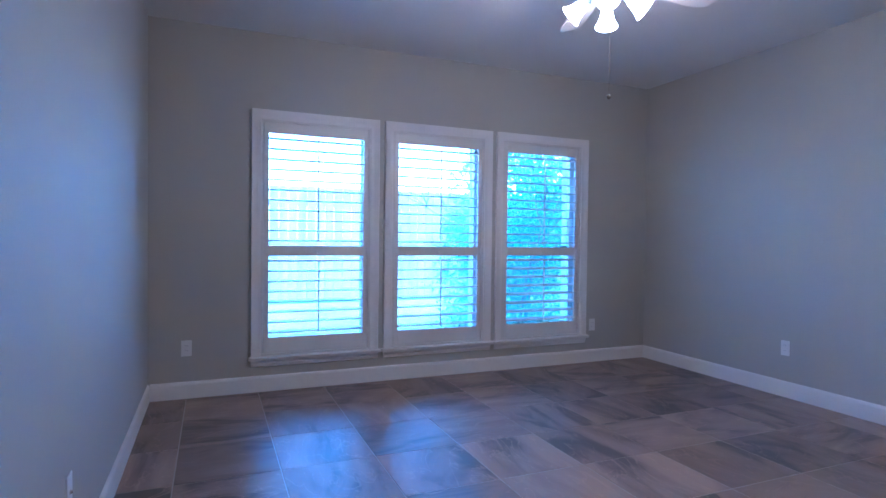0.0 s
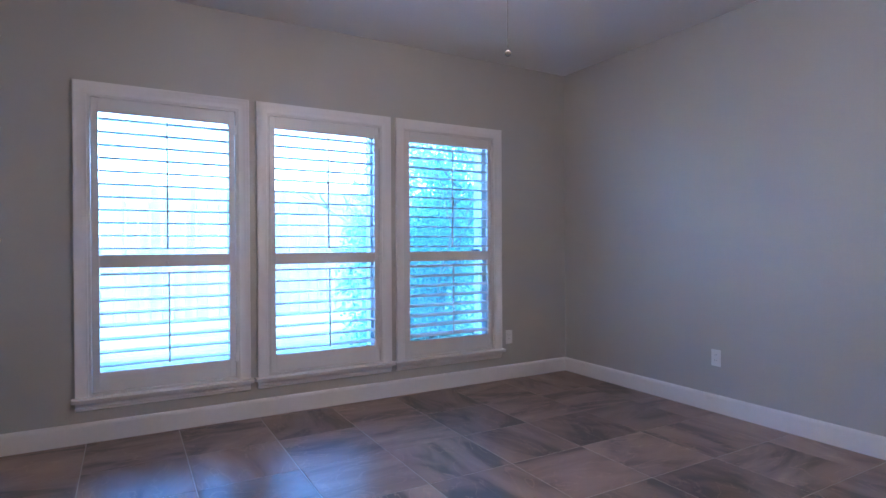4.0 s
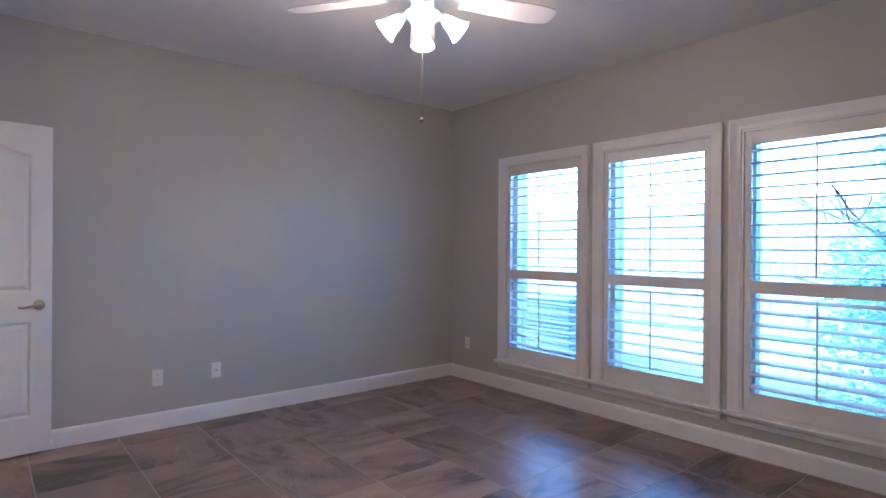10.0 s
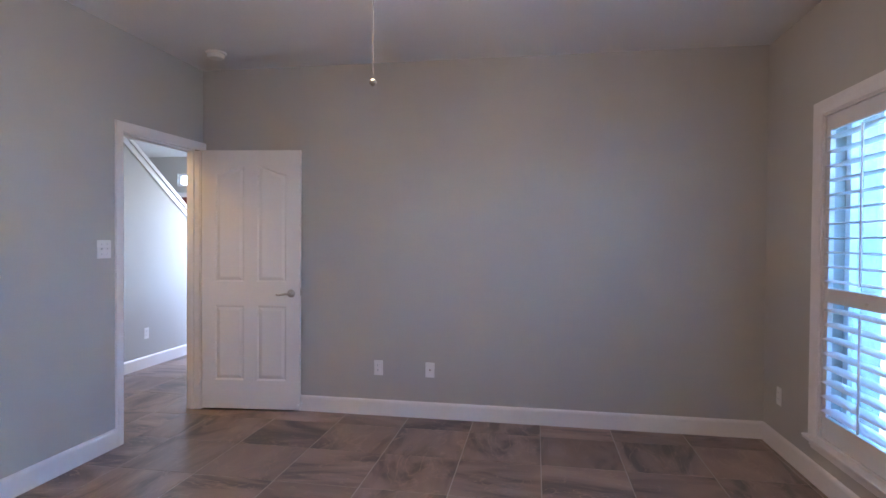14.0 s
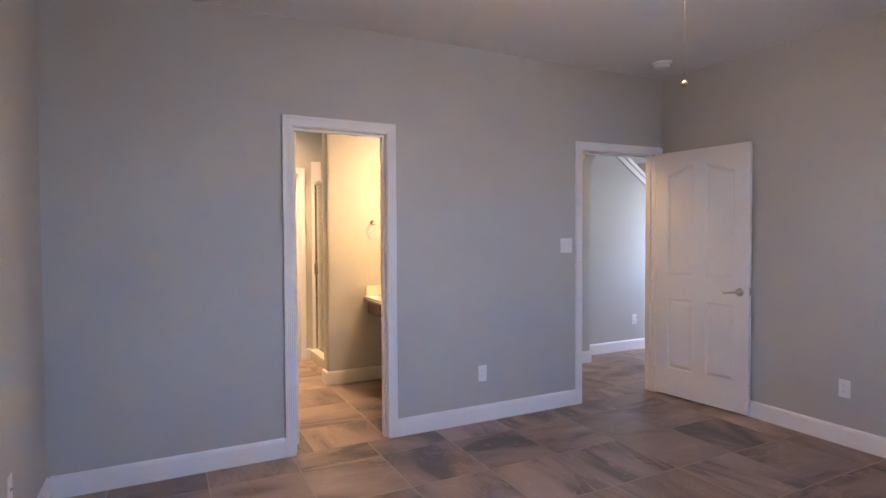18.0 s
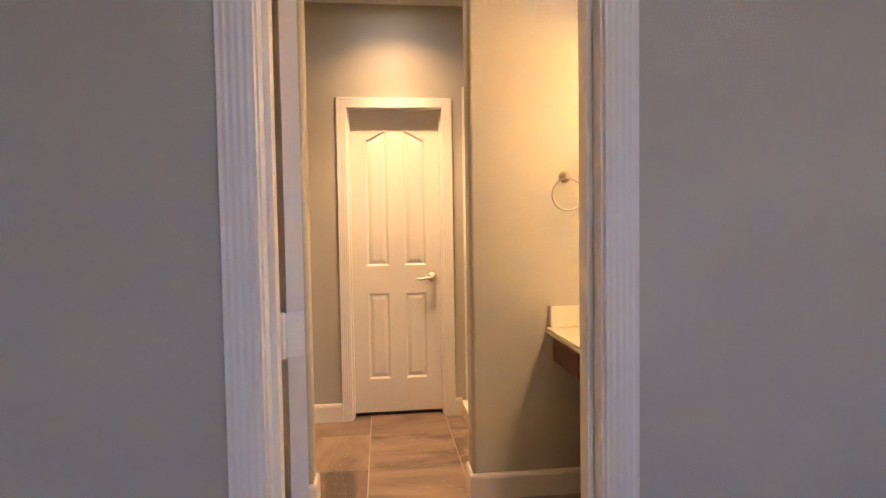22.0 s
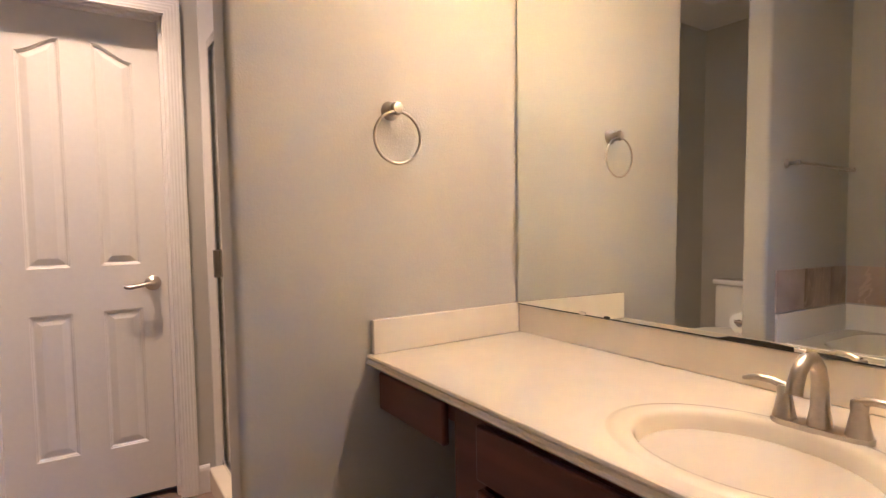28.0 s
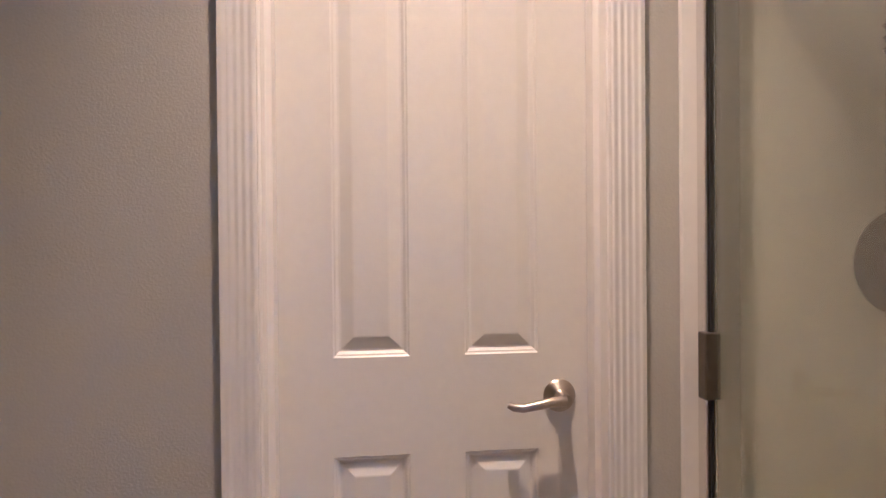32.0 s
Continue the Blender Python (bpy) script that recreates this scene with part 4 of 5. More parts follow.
tube(bm, [(-0.016, 0, 0.009), (-0.016, 0, 0.078)], 0.0026, 8)
lathe(bm, [(0, 0.012), (0.006, 0.009), (0.007, 0.004), (0.003, 0), (0, 0)], Matrix.Translation((-0.016, 0, 0.076)), 12)
part("lift_rod", bm, NICKEL, fau, smooth=True)

ring_t = thing("towel_ring", "brushed nickel towel ring on the painted wall", "towel ring", (1.800, TW, 1.495))
bm = bmesh.new()
lathe(bm, [(0, 0), (0.027, 0), (0.028, 0.004), (0.025, 0.010), (0.017, 0.018), (0.015, 0.030), (0.018, 0.038), (0.020, 0.047), (0.015, 0.056), (0, 0.059)], Matrix.Rotation(radians(-90), 4, "X"), 24)
part("mount", bm, NICKEL, ring_t, smooth=True)
bm = bmesh.new()
R = 0.073
tube(bm, [(R * math.sin(2 * math.pi * k / 40), 0.050 - 0.004 * (1 - math.cos(2 * math.pi * k / 40)) / 2, -0.009 - R + R * math.cos(2 * math.pi * k / 40)) for k in range(40)], 0.0042, 10, True)
part("ring", bm, NICKEL, ring_t, smooth=True)

bar = thing("towel_bar", "brushed nickel towel bar above the tub", "towel bar", (0, TW, 1.485))
for x in (3.15, 3.785):
    bm = bmesh.new()
    lathe(bm, [(0, 0), (0.024, 0), (0.025, 0.004), (0.020, 0.012), (0.010, 0.018), (0.010, 0.05), (0.014, 0.055), (0.014, 0.068), (0.008, 0.074), (0, 0.075)], Matrix.Translation((x, 0, 0)) @ Matrix.Rotation(radians(-90), 4, "X"), 22)
    part("post", bm, NICKEL, bar, smooth=True)
bm = bmesh.new()
tube(bm, [(3.15, 0.062, 0), (3.785, 0.062, 0)], 0.008, 12)
part("rod", bm, NICKEL, bar, smooth=True)

# vanity light above the mirror
VY = -0.74
van = thing("vanity_light", "brushed nickel bar light with four lit frosted bell shades", "vanity light", (MX, VY, 2.24))
bm = bmesh.new()
box(bm, 0.001, 0.028, -0.37, 0.37, -0.045, 0.045, 0.006)
part("back_plate", bm, NICKEL, van)
for y in (-0.285, -0.095, 0.095, 0.285):
    bm = bmesh.new()
    tube(bm, [(0.026, y, 0.0), (0.075, y, 0.012), (0.140, y, 0.008), (0.155, y, -0.022)], 0.008, 10)
    lathe(bm, [(0, -0.016), (0.020, -0.018), (0.024, -0.028), (0.024, -0.050), (0, -0.050)], Matrix.Translation((0.155, y, 0)), 18)
    arm = part("arm", bm, NICKEL, van, smooth=True)
    bm = bmesh.new()
    lathe(bm, [(0.020, -0.045), (0.032, -0.058), (0.042, -0.085), (0.050, -0.115), (0.064, -0.146), (0.061, -0.146), (0.046, -0.112), (0.038, -0.085), (0.028, -0.062), (0, -0.056)], Matrix.Translation((0.155, y, 0)), 24)
    part("glass_shade", bm, FROST, arm, "lit frosted bell glass", True)
    lamp("vanity_bulb", "POINT", 0.49, GOLD, pose(MX + 0.155, VY + y, 2.24 - 0.165), 0.02)


def downlight(x, y, z):
    d = thing("recessed_light", "lit white recessed ceiling light", "recessed light", (x, y, z), "recessed lights")
    b = bmesh.new()
    lathe(b, [(0.072, -0.001), (0.098, -0.001), (0.098, -0.006), (0.090, -0.009), (0.074, -0.006), (0.072, -0.001)], Matrix.Identity(4), 36)
    part("trim_ring", b, PLATE, d, smooth=True)
    b = bmesh.new()
    lathe(b, [(0, -0.004), (0.05, -0.0035), (0.073, -0.002)], Matrix.Identity(4), 30)
    part("lens", b, BULB, d, "glowing lens", True)
    # a reflector lamp: a strong beam and a weak wide spill
    lamp("recessed_beam", "SPOT", 12.5, WARM, pose(x, y, z - 0.03), 0.02, spread=(radians(80), 1.0))
    lamp("recessed_spill", "SPOT", 3.4, WARM, pose(x, y, z - 0.03), 0.035, spread=(radians(136), 1.0))
    return d


downlight(2.545, -2.275, ZC)

# ---- tub, toilet, shower ----
tub = thing("bathtub", "off-white drop-in bathtub with a moulded rim", "bathtub", (0, 0, 0))
TX0, TX1, TY0, TY1, TZ = 3.075, BX - 0.001, TW + 0.001, YS - T - 0.001, 0.555
bm = bmesh.new()


def rrect(x0, x1, y0, y1, r, z, n=6):
    pts = []
    for cx, cy, a0 in ((x1 - r, y1 - r, 0), (x0 + r, y1 - r, 90), (x0 + r, y0 + r, 180), (x1 - r, y0 + r, 270)):
        for k in range(n + 1):
            a = radians(a0 + 90 * k / n)
            pts.append((cx + r * math.cos(a), cy + r * math.sin(a), z))
    return pts


rings = [rrect(TX0, TX1, TY0, TY1, 0.004, 0.0), rrect(TX0, TX1, TY0, TY1, 0.004, TZ - 0.03), rrect(TX0 - 0.014, TX1, TY0, TY1, 0.006, TZ - 0.024), rrect(TX0 - 0.016, TX1, TY0, TY1, 0.006, TZ - 0.006),
         rrect(TX0 - 0.010, TX1, TY0, TY1, 0.006, TZ), rrect(TX0 + 0.03, TX1 - 0.03, TY0 + 0.03, TY1 - 0.03, 0.02, TZ), rrect(TX0 + 0.035, TX1 - 0.035, TY0 + 0.035, TY1 - 0.035, 0.02, TZ + 0.010),
         rrect(TX0 + 0.085, TX1 - 0.08, TY0 + 0.14, TY1 - 0.10, 0.16, TZ + 0.010), rrect(TX0 + 0.10, TX1 - 0.095, TY0 + 0.155, TY1 - 0.115, 0.16, TZ - 0.01),
         rrect(TX0 + 0.14, TX1 - 0.13, TY0 + 0.20, TY1 - 0.19, 0.16, TZ - 0.25), rrect(TX0 + 0.20, TX1 - 0.19, TY0 + 0.27, TY1 - 0.27, 0.12, TZ - 0.36)]
last = None
for r in rings:
    vs = [bm.verts.new(p) for p in r]
    if last:
        for k in range(len(vs)):
            bm.faces.new((last[k - 1], last[k], vs[k], vs[k - 1]))
    last = vs
bm.faces.new(last)
part("shell", bm, TUBM, tub, smooth=True)
bm = bmesh.new()
box(bm, TX0 + 0.002, TX1, TY0, TY0 + 0.012, TZ + 0.0005, 0.710)
box(bm, TX1 - 0.012, TX1, TY0 + 0.012, TY1, TZ + 0.0005, 0.710)
part("surround", bm, TUBM, tub, "off-white tub surround strip")

wains = thing("tile_border", "row of brown stone-look wall tiles above the tub", "wall tiles", (0, 0, 0))


def wall_tile(x0, x1, y0, y1):
    b = bmesh.new()
    box(b, x0, x1, y0, y1, 0.718, 0.936, 0.0015, 1)
    bmesh.ops.translate(b, vec=(-x0, -y0, -0.822), verts=b.verts[:])
    part("tile", b, WALLTILE, wains).location = (x0, y0, 0.822)


x = TX0 - 0.008
while x < BX - 0.02:
    w = min(0.305, BX - 0.012 - x)
    wall_tile(x, x + w - 0.002, TW + 0.0005, TW + 0.009)
    x += w
y = TW + 0.012
while y < YS - T - 0.02:
    w = min(0.305, YS - T - 0.002 - y)
    wall_tile(BX - 0.009, BX - 0.0005, y, y + w - 0.002)
    y += w

toi = thing("toilet", "white two-piece toilet with closed lid", "toilet", (NX - 0.012, -2.225, 0), rz=180)
bm = bmesh.new()
box(bm, 0.0, 0.19, -0.215, 0.215, 0.40, 0.733, 0.03, 4)
part("tank", bm, CERAMIC, toi, smooth=True)
bm = bmesh.new()
box(bm, -0.004, 0.20, -0.225, 0.225, 0.735, 0.773, 0.012, 3)
part("tank_lid", bm, CERAMIC, toi, smooth=True)
bm = bmesh.new()
last = None
for z, l0, l1, w in ((0.0, 0.14, 0.60, 0.125), (0.06, 0.15, 0.58, 0.115), (0.18, 0.14, 0.60, 0.125), (0.30, 0.10, 0.69, 0.165), (0.37, 0.06, 0.755, 0.184), (0.395, 0.05, 0.762, 0.188)):
    c, hl = (l0 + l1) / 2, (l1 - l0) / 2
    vs = [bm.verts.new((c + hl * math.cos(2 * math.pi * k / 32), w * math.sin(2 * math.pi * k / 32) * (1.0 if math.cos(2 * math.pi * k / 32) > -0.5 else 0.95), z)) for k in range(32)]
    if last:
        for k in range(32):
            bm.faces.new((last[k - 1], last[k], vs[k], vs[k - 1]))
    else:
        bm.faces.new(vs[::-1])
    last = vs
bm.faces.new(last)
part("bowl", bm, CERAMIC, toi, smooth=True)
for nm, z0, z1, g in (("seat", 0.397, 0.412, 0.004), ("lid", 0.413, 0.432, 0.0)):
    bm = bmesh.new()
    pts = [(0.482 + (0.272 + g) * math.cos(2 * math.pi * k / 40), (0.185 + g) * math.sin(2 * math.pi * k / 40)) for k in range(40)]
    vs = prism(bm, pts, 2, z0, z1)
    bmesh.ops.bevel(bm, geom=[e for e in bm.edges if abs(e.verts[0].co.z - e.verts[1].co.z) < 1e-6], offset=0.005, segments=2, affect="EDGES")
    part(nm, bm, CERAMIC, toi, smooth=True)
bm = bmesh.new()
tube(bm, [(0.19, -0.15, 0.67), (0.205, -0.15, 0.67), (0.21, -0.12, 0.667), (0.21, -0.08, 0.663)], 0.007, 10)
part("flush_lever", bm, CHROME, toi, smooth=True)
tp = thing("toilet_paper_holder", "toilet paper roll on a nickel wall holder", "paper holder", (3.05, TW - WING_THICK, 0.648))
bm = bmesh.new()
lathe(bm, [(0, 0), (0.024, 0), (0.022, 0.008), (0.009, 0.014), (0.009, 0.07), (0, 0.07)], Matrix.Rotation(radians(90), 4, "X"), 18)
tube(bm, [(0, -0.064, 0), (0.15, -0.064, 0)], 0.007, 10)
part("arm", bm, NICKEL, tp, smooth=True)
bm = bmesh.new()
lathe(bm, [(0.02, 0.0), (0.053, 0.0), (0.053, 0.10), (0.02, 0.10), (0.02, 0.0)], Matrix.Translation((0.03, -0.064, -0.012)) @ Matrix.Rotation(radians(90), 4, "Y"), 28)
part("paper_roll", bm, PAPER, tp, "white paper roll", True)
vent = thing("exhaust_vent", "white square exhaust vent on the ceiling", "vent", (3.66, -2.2, ZC))
bm = bmesh.new()
box(bm, -0.14, 0.14, -0.14, -0.115, -0.018, -0.0005, 0.003, 1)
box(bm, -0.14, 0.14, 0.115, 0.14, -0.018, -0.0005, 0.003, 1)
box(bm, -0.14, -0.115, -0.115, 0.115, -0.018, -0.0005, 0.003, 1)
box(bm, 0.115, 0.14, -0.115, 0.115, -0.018, -0.0005, 0.003, 1)
part("frame", bm, PLATE, vent)
bm = bmesh.new()
box(bm, -0.115, 0.115, -0.115, 0.115, -0.004, -0.001)
part("backing", bm, DARK, vent)
for k in range(11):
    bm = bmesh.new()
    box(bm, -0.114, 0.114, -0.105 + 0.021 * k - 0.0045, -0.105 + 0.021 * k + 0.0045, -0.014, -0.006)
    part("slat", bm, PLATE, vent)

reg = thing("ceiling_register", "white air supply register on the bedroom ceiling", "vent", (1.87, 1.13, ZC))
bm = bmesh.new()
for x0, x1, y0, y1 in ((-0.16, 0.16, -0.11, -0.085), (-0.16, 0.16, 0.085, 0.11), (-0.16, -0.135, -0.085, 0.085), (0.135, 0.16, -0.085, 0.085)):
    box(bm, x0, x1, y0, y1, -0.012, -0.0005, 0.002, 1)
part("frame", bm, PLATE, reg)
bm = bmesh.new()
box(bm, -0.135, 0.135, -0.085, 0.085, -0.003, -0.001)
part("backing", bm, DARK, reg)
for k in range(8):
    bm = bmesh.new()
    box(bm, -0.134, 0.134, -0.003, 0.003, -0.008, 0.004)
    bmesh.ops.rotate(bm, cent=(0, 0, -0.002), matrix=Matrix.Rotation(radians(-40), 3, "X"), verts=bm.verts[:])
    bmesh.ops.translate(bm, vec=(0, -0.072 + 0.0206 * k, -0.008), verts=bm.verts[:])
    part("slat", bm, PLATE, reg)

# shower enclosure
GX = 2.026
sh = thing("shower_enclosure", "chrome-framed clear glass shower door on a white curb", "shower", (0, 0, 0))
SY0, SY1 = CW + 0.012, TW - WALL_THICK - 0.012
bm = bmesh.new()
box(bm, GX - 0.03, GX + 0.108, CW + 0.001, TW - WALL_THICK - 0.001, 0.0005, 0.105, 0.008, 2)
part("curb", bm, CREAM, sh, "white marble curb")
for y0, y1 in ((CW + 0.0005, SY0), (SY1, TW - WALL_THICK - 0.0005)):
    bm = bmesh.new()
    box(bm, GX - 0.028, GX + 0.080, y0, y1, 0.106, 2.19, 0.002, 1)
    part("jamb_panel", bm, TRIM, sh)
for y0, y1 in ((SY0, SY0 + 0.028), (SY1 - 0.028, SY1)):
    bm = bmesh.new()
    box(bm, GX - 0.02, GX + 0.052, y0, y1, 0.106, 1.93, 0.003, 2)
    part("post", bm, CHROME, sh, "chrome upright")
for z0, z1 in ((1.93, 1.965), (0.1055, 0.13)):
    bm = bmesh.new()
    box(bm, GX - 0.02, GX + 0.052, SY0, SY1, z0, z1, 0.003, 2)
    part("rail", bm, CHROME, sh)
bm = bmesh.new()
box(bm, GX + 0.032, GX + 0.040, SY0 + 0.036, SY1 - 0.036, 0.135, 1.922)
part("glass_door", bm, SHGLASS, sh, "clear glass door").visible_shadow = False
for y in (SY0 + 0.032, SY1 - 0.032):
    bm = bmesh.new()
    box(bm, GX + 0.031, GX + 0.046, y - 0.002, y + 0.002, 0.135, 1.922)
    part("gasket", bm, BLACK, sh, "black rubber seal")
bm = bmesh.new()
box(bm, GX + 0.026, GX + 0.060, SY0 + 0.014, SY0 + 0.040, 0.948, 1.068, 0.003, 2)
part("latch", bm, BRONZE, sh, "dark metal latch")
# shower lining and fittings
lin = thing("shower_lining", "tan cultured marble shower walls", "shower wall", (0, 0, 0))
bm = bmesh.new()
box(bm, MX + 0.001, GX - 0.031, CW + 0.0005, CW + 0.012, 0.05, 2.2)
part("back_panel", bm, SHOWERM, lin)
bm = bmesh.new()
box(bm, MX + 0.001, MX + 0.012, CW + 0.012, TW - WALL_THICK - 0.012, 0.05, 2.2)
part("side_panel", bm, SHOWERM, lin)
bm = bmesh.new()
box(bm, MX + 0.001, GX - 0.031, TW - WALL_THICK - 0.012, TW - WALL_THICK - 0.0005, 0.05, 2.2)
part("front_panel", bm, SHOWERM, lin)
bm = bmesh.new()
box(bm, MX + 0.001, GX - 0.032, CW + 0.001, TW - WALL_THICK - 0.001, 0.0005, 0.05)
part("pan", bm, CREAM, lin)
val = thing("shower_valve", "round dull bronze shower valve plate", "shower valve", (1.66, CW + 0.012, 1.187))
bm = bmesh.new()
lathe(bm, [(0, 0), (0.101, 0), (0.103, 0.004), (0.096, 0.010), (0.050, 0.013), (0.046, 0.02), (0, 0.02)], Matrix.Rotation(radians(-90), 4, "X"), 40)
part("plate", bm, BRONZE, val, smooth=True)
bm = bmesh.new()
lathe(bm, [(0, 0.02), (0.040, 0.02), (0.041, 0.034), (0.030, 0.048), (0.014, 0.052), (0, 0.052)], Matrix.Rotation(radians(-90), 4, "X"), 28)
tube(bm, [(0, 0.045, 0.0), (0.004, 0.058, 0.012), (0.006, 0.062, 0.03)], [0.011, 0.009, 0.006], 10)
part("handle", bm, BRONZE, val, smooth=True)
cad = thing("shower_caddy", "wire soap basket hung on the shower wall", "shower shelf", (1.58, CW + 0.012, 1.585))
for dz in (0.0, 0.16):
    bm = bmesh.new()
    ring = [(-0.11, 0.002), (0.11, 0.002), (0.135, 0.02), (0.142, 0.055), (0.125, 0.095), (0.09, 0.108), (-0.09, 0.108), (-0.125, 0.095), (-0.142, 0.055), (-0.135, 0.02)]
    for z in (0.0, 0.022, 0.045):
        tube(bm, [(x, y, dz + z) for x, y in ring], 0.0028, 6, True)
    for k in range(15):
        x = -0.119 + 0.017 * k
        e = 0.108 if abs(x) < 0.095 else 0.092
        tube(bm, [(x, 0.004, dz), (x, e - 0.004, dz), (x, e, dz + 0.045)], 0.002, 6)
    part("basket", bm, BRONZE, cad, smooth=True)
bm = bmesh.new()
for x in (-0.05, 0.05):
    tube(bm, [(x, 0.004, 0.0), (x, 0.004, 0.36), (x * 0.3, 0.004, 0.44)], 0.003, 8)
part("hanger", bm, BRONZE, cad, smooth=True)
bm = bmesh.new()
box(bm, 0.012, 0.125, 0.016, 0.086, 0.004, 0.046, 0.017, 3)
part("soap_bar", bm, CERAMIC, cad, "white soap bar", True)

# ---- foyer fittings ----
fd = thing("door_4", "dark red front door with white casing", "door", (FX - T, 0, 0), kind="structure")
bm = bmesh.new()
box(bm, 0.03, 0.075, -3.225, -2.425, 0.01, 2.045, 0.004, 1)
part("slab", bm, REDDOOR, fd)
bm = bmesh.new()
for y0, y1, z0, z1 in ((-3.30, -3.23, 0, 2.12), (-2.42, -2.36, 0, 2.12), (-3.23, -2.42, 2.05, 2.12)):
    box(bm, T, T + 0.018, y0, y1, z0, z1, 0.004, 1)
part("casing", bm, TRIM, fd)
wall_plate(pose(FX, -1.62, 1.245, 90, 0, 90), "double_switch", "white double toggle switch on the foyer wall", "light switch")
# unseen window frame, added round the fill lamp's opening
hw = thing("window_6", "unseen foyer window added to let in fill light", "window", (-3.3, YS - T - 0.03, 0), kind="structure")
bm = bmesh.new()
for s in (-0.53, 0.53):
    box(bm, s - 0.02, s + 0.02, -0.002, 0.02, 0.9, 2.1)
for z in (0.9, 1.48, 2.06):
    box(bm, -0.51, 0.51, -0.002, 0.02, z, z + 0.04)
part("window_frame", bm, VINYL, hw)
for i, (y0, y1, z0, z1, bars) in enumerate(((-3.23, -1.78, 2.225, 2.435, 4), (-2.22, -1.78, 0.24, 1.93, 0))):
    w = thing("window_%d" % (i + 4), "white foyer window seen through the open door", "window", (FX, 0, 0), kind="structure")
    bm = bmesh.new()
    for a, b in ((y0, y0 + 0.03), (y1 - 0.03, y1)):
        box(bm, -0.09, -0.04, a, b, z0, z1)
    for a, b in ((z0, z0 + 0.03), (z1 - 0.03, z1)):
        box(bm, -0.09, -0.04, y0 + 0.03, y1 - 0.03, a, b)
    for k in range(bars):
        yy = y0 + (y1 - y0) * (k + 1) / (bars + 1)
        box(bm, -0.08, -0.045, yy - 0.012, yy + 0.012, z0 + 0.03, z1 - 0.03)
    part("window_frame", bm, TRIM, w)
    bm = bmesh.new()
    box(bm, -0.07, -0.066, y0 + 0.03, y1 - 0.03, z0 + 0.03, z1 - 0.03)
    part("pane", bm, GLASS, w).visible_shadow = False
    if not bars:
        bm = bmesh.new()
        for a, b in ((y0 - 0.06, y0), (y1, y1 + 0.06)):
            box(bm, 0.0005, 0.02, a, b, z0 - 0.02, z1 + 0.06, 0.003, 1)
        box(bm, 0.0005, 0.02, y0, y1, z1, z1 + 0.06, 0.003, 1)
        box(bm, 0.0005, 0.05, y0 - 0.08, y1 + 0.08, z0 - 0.045, z0 - 0.02, 0.004, 1)
        part("casing", bm, TRIM, w)
        bm = bmesh.new()
        for a, b in ((y0 + 0.03, y0 + 0.09), (y1 - 0.09, y1 - 0.03)):
            box(bm, -0.035, -0.01, a, b, z0 + 0.03, z1 - 0.03)
        for a, b in ((z0 + 0.03, z0 + 0.13), (1.05, 1.12), (z1 - 0.12, z1 - 0.03)):
            box(bm, -0.035, -0.01, y0 + 0.09, y1 - 0.09, a, b)
        part("shutter_frame", bm, SHUT, w)
        for k in range(20):
            z = 0.415 + 0.0735 * k
            if 1.0 < z < 1.16:
                continue
            bm = bmesh.new()
            box(bm, -0.062, 0.012, y0 + 0.091, y1 - 0.091, z - 0.004, z + 0.004, 0.002, 1)
            part("louvre", bm, SHUT, w)

# ---- outside ----
bm = bmesh.new()
GZ = -0.16
last = None
for y, z in ((-400, GZ), (5.4, GZ), (6.6, -0.08), (8.4, 0.10), (9.4, 0.14), (400, 0.14)):
    pair = [bm.verts.new((-400, y, z)), bm.verts.new((400, y, z))]
    if last:
        bm.faces.new((last[0], last[1], pair[1], pair[0]))
    last = pair
setting("ground", bm, GRASS, "lawn round the house", "ground")
bm = bmesh.new()
xs = [XW - T, *[v for c in WINDOWS for v in (c - WIN_HALF + 0.01, c + WIN_HALF - 0.01)], XE + 1.2]
for a, b in zip(xs[::2], xs[1::2]):
    box(bm, a, b, YO + 0.001, YO + 0.10, GZ, ZC + 0.1)
for c in WINDOWS:
    box(bm, c - WIN_HALF + 0.01, c + WIN_HALF - 0.01, YO + 0.001, YO + 0.10, GZ, WIN_LO - 0.02)
    box(bm, c - WIN_HALF + 0.01, c + WIN_HALF - 0.01, YO + 0.001, YO + 0.10, WIN_HI, ZC + 0.1)
setting("wall_outer_north", bm, BRICK, "brick veneer of the house", "wall")
# unseen roof; its eave is kept short to let more sky into the windows
bm = bmesh.new()
box(bm, XW - 0.6, XE + 1.5, -6, YO + 0.25, ZC + 0.13, ZC + 0.3)
box(bm, FX - 0.5, XW - 0.6, -6, 0.3, ZC + 0.13, ZC + 0.3)
setting("roof", bm, ROOFM, "unseen house roof slab, eaves sized for the window light", "roof")

fence = thing("fence", "weathered cedar privacy fence behind the lawn", "fence", (0, 0, 0.12))
FY = 8.8
bm = bmesh.new()
box(bm, -0.069, 0.069, 0, 0.018, 0.03, 1.86, 0.003, 1)
picket = mesh_of("picket", bm, FENCE)
for k in range(154):
    ob = new("picket", picket)
    ob.parent = fence
    ob.location = (-9.5 + 0.1435 * k, FY + random.uniform(0, 0.004), random.uniform(-0.012, 0.012))
for z in (0.35, 0.95, 1.6):
    bm = bmesh.new()
    box(bm, -9.6, 12.6, FY + 0.024, FY + 0.06, z - 0.045, z + 0.045, 0.003, 1)
    part("rail", bm, FENCE, fence)
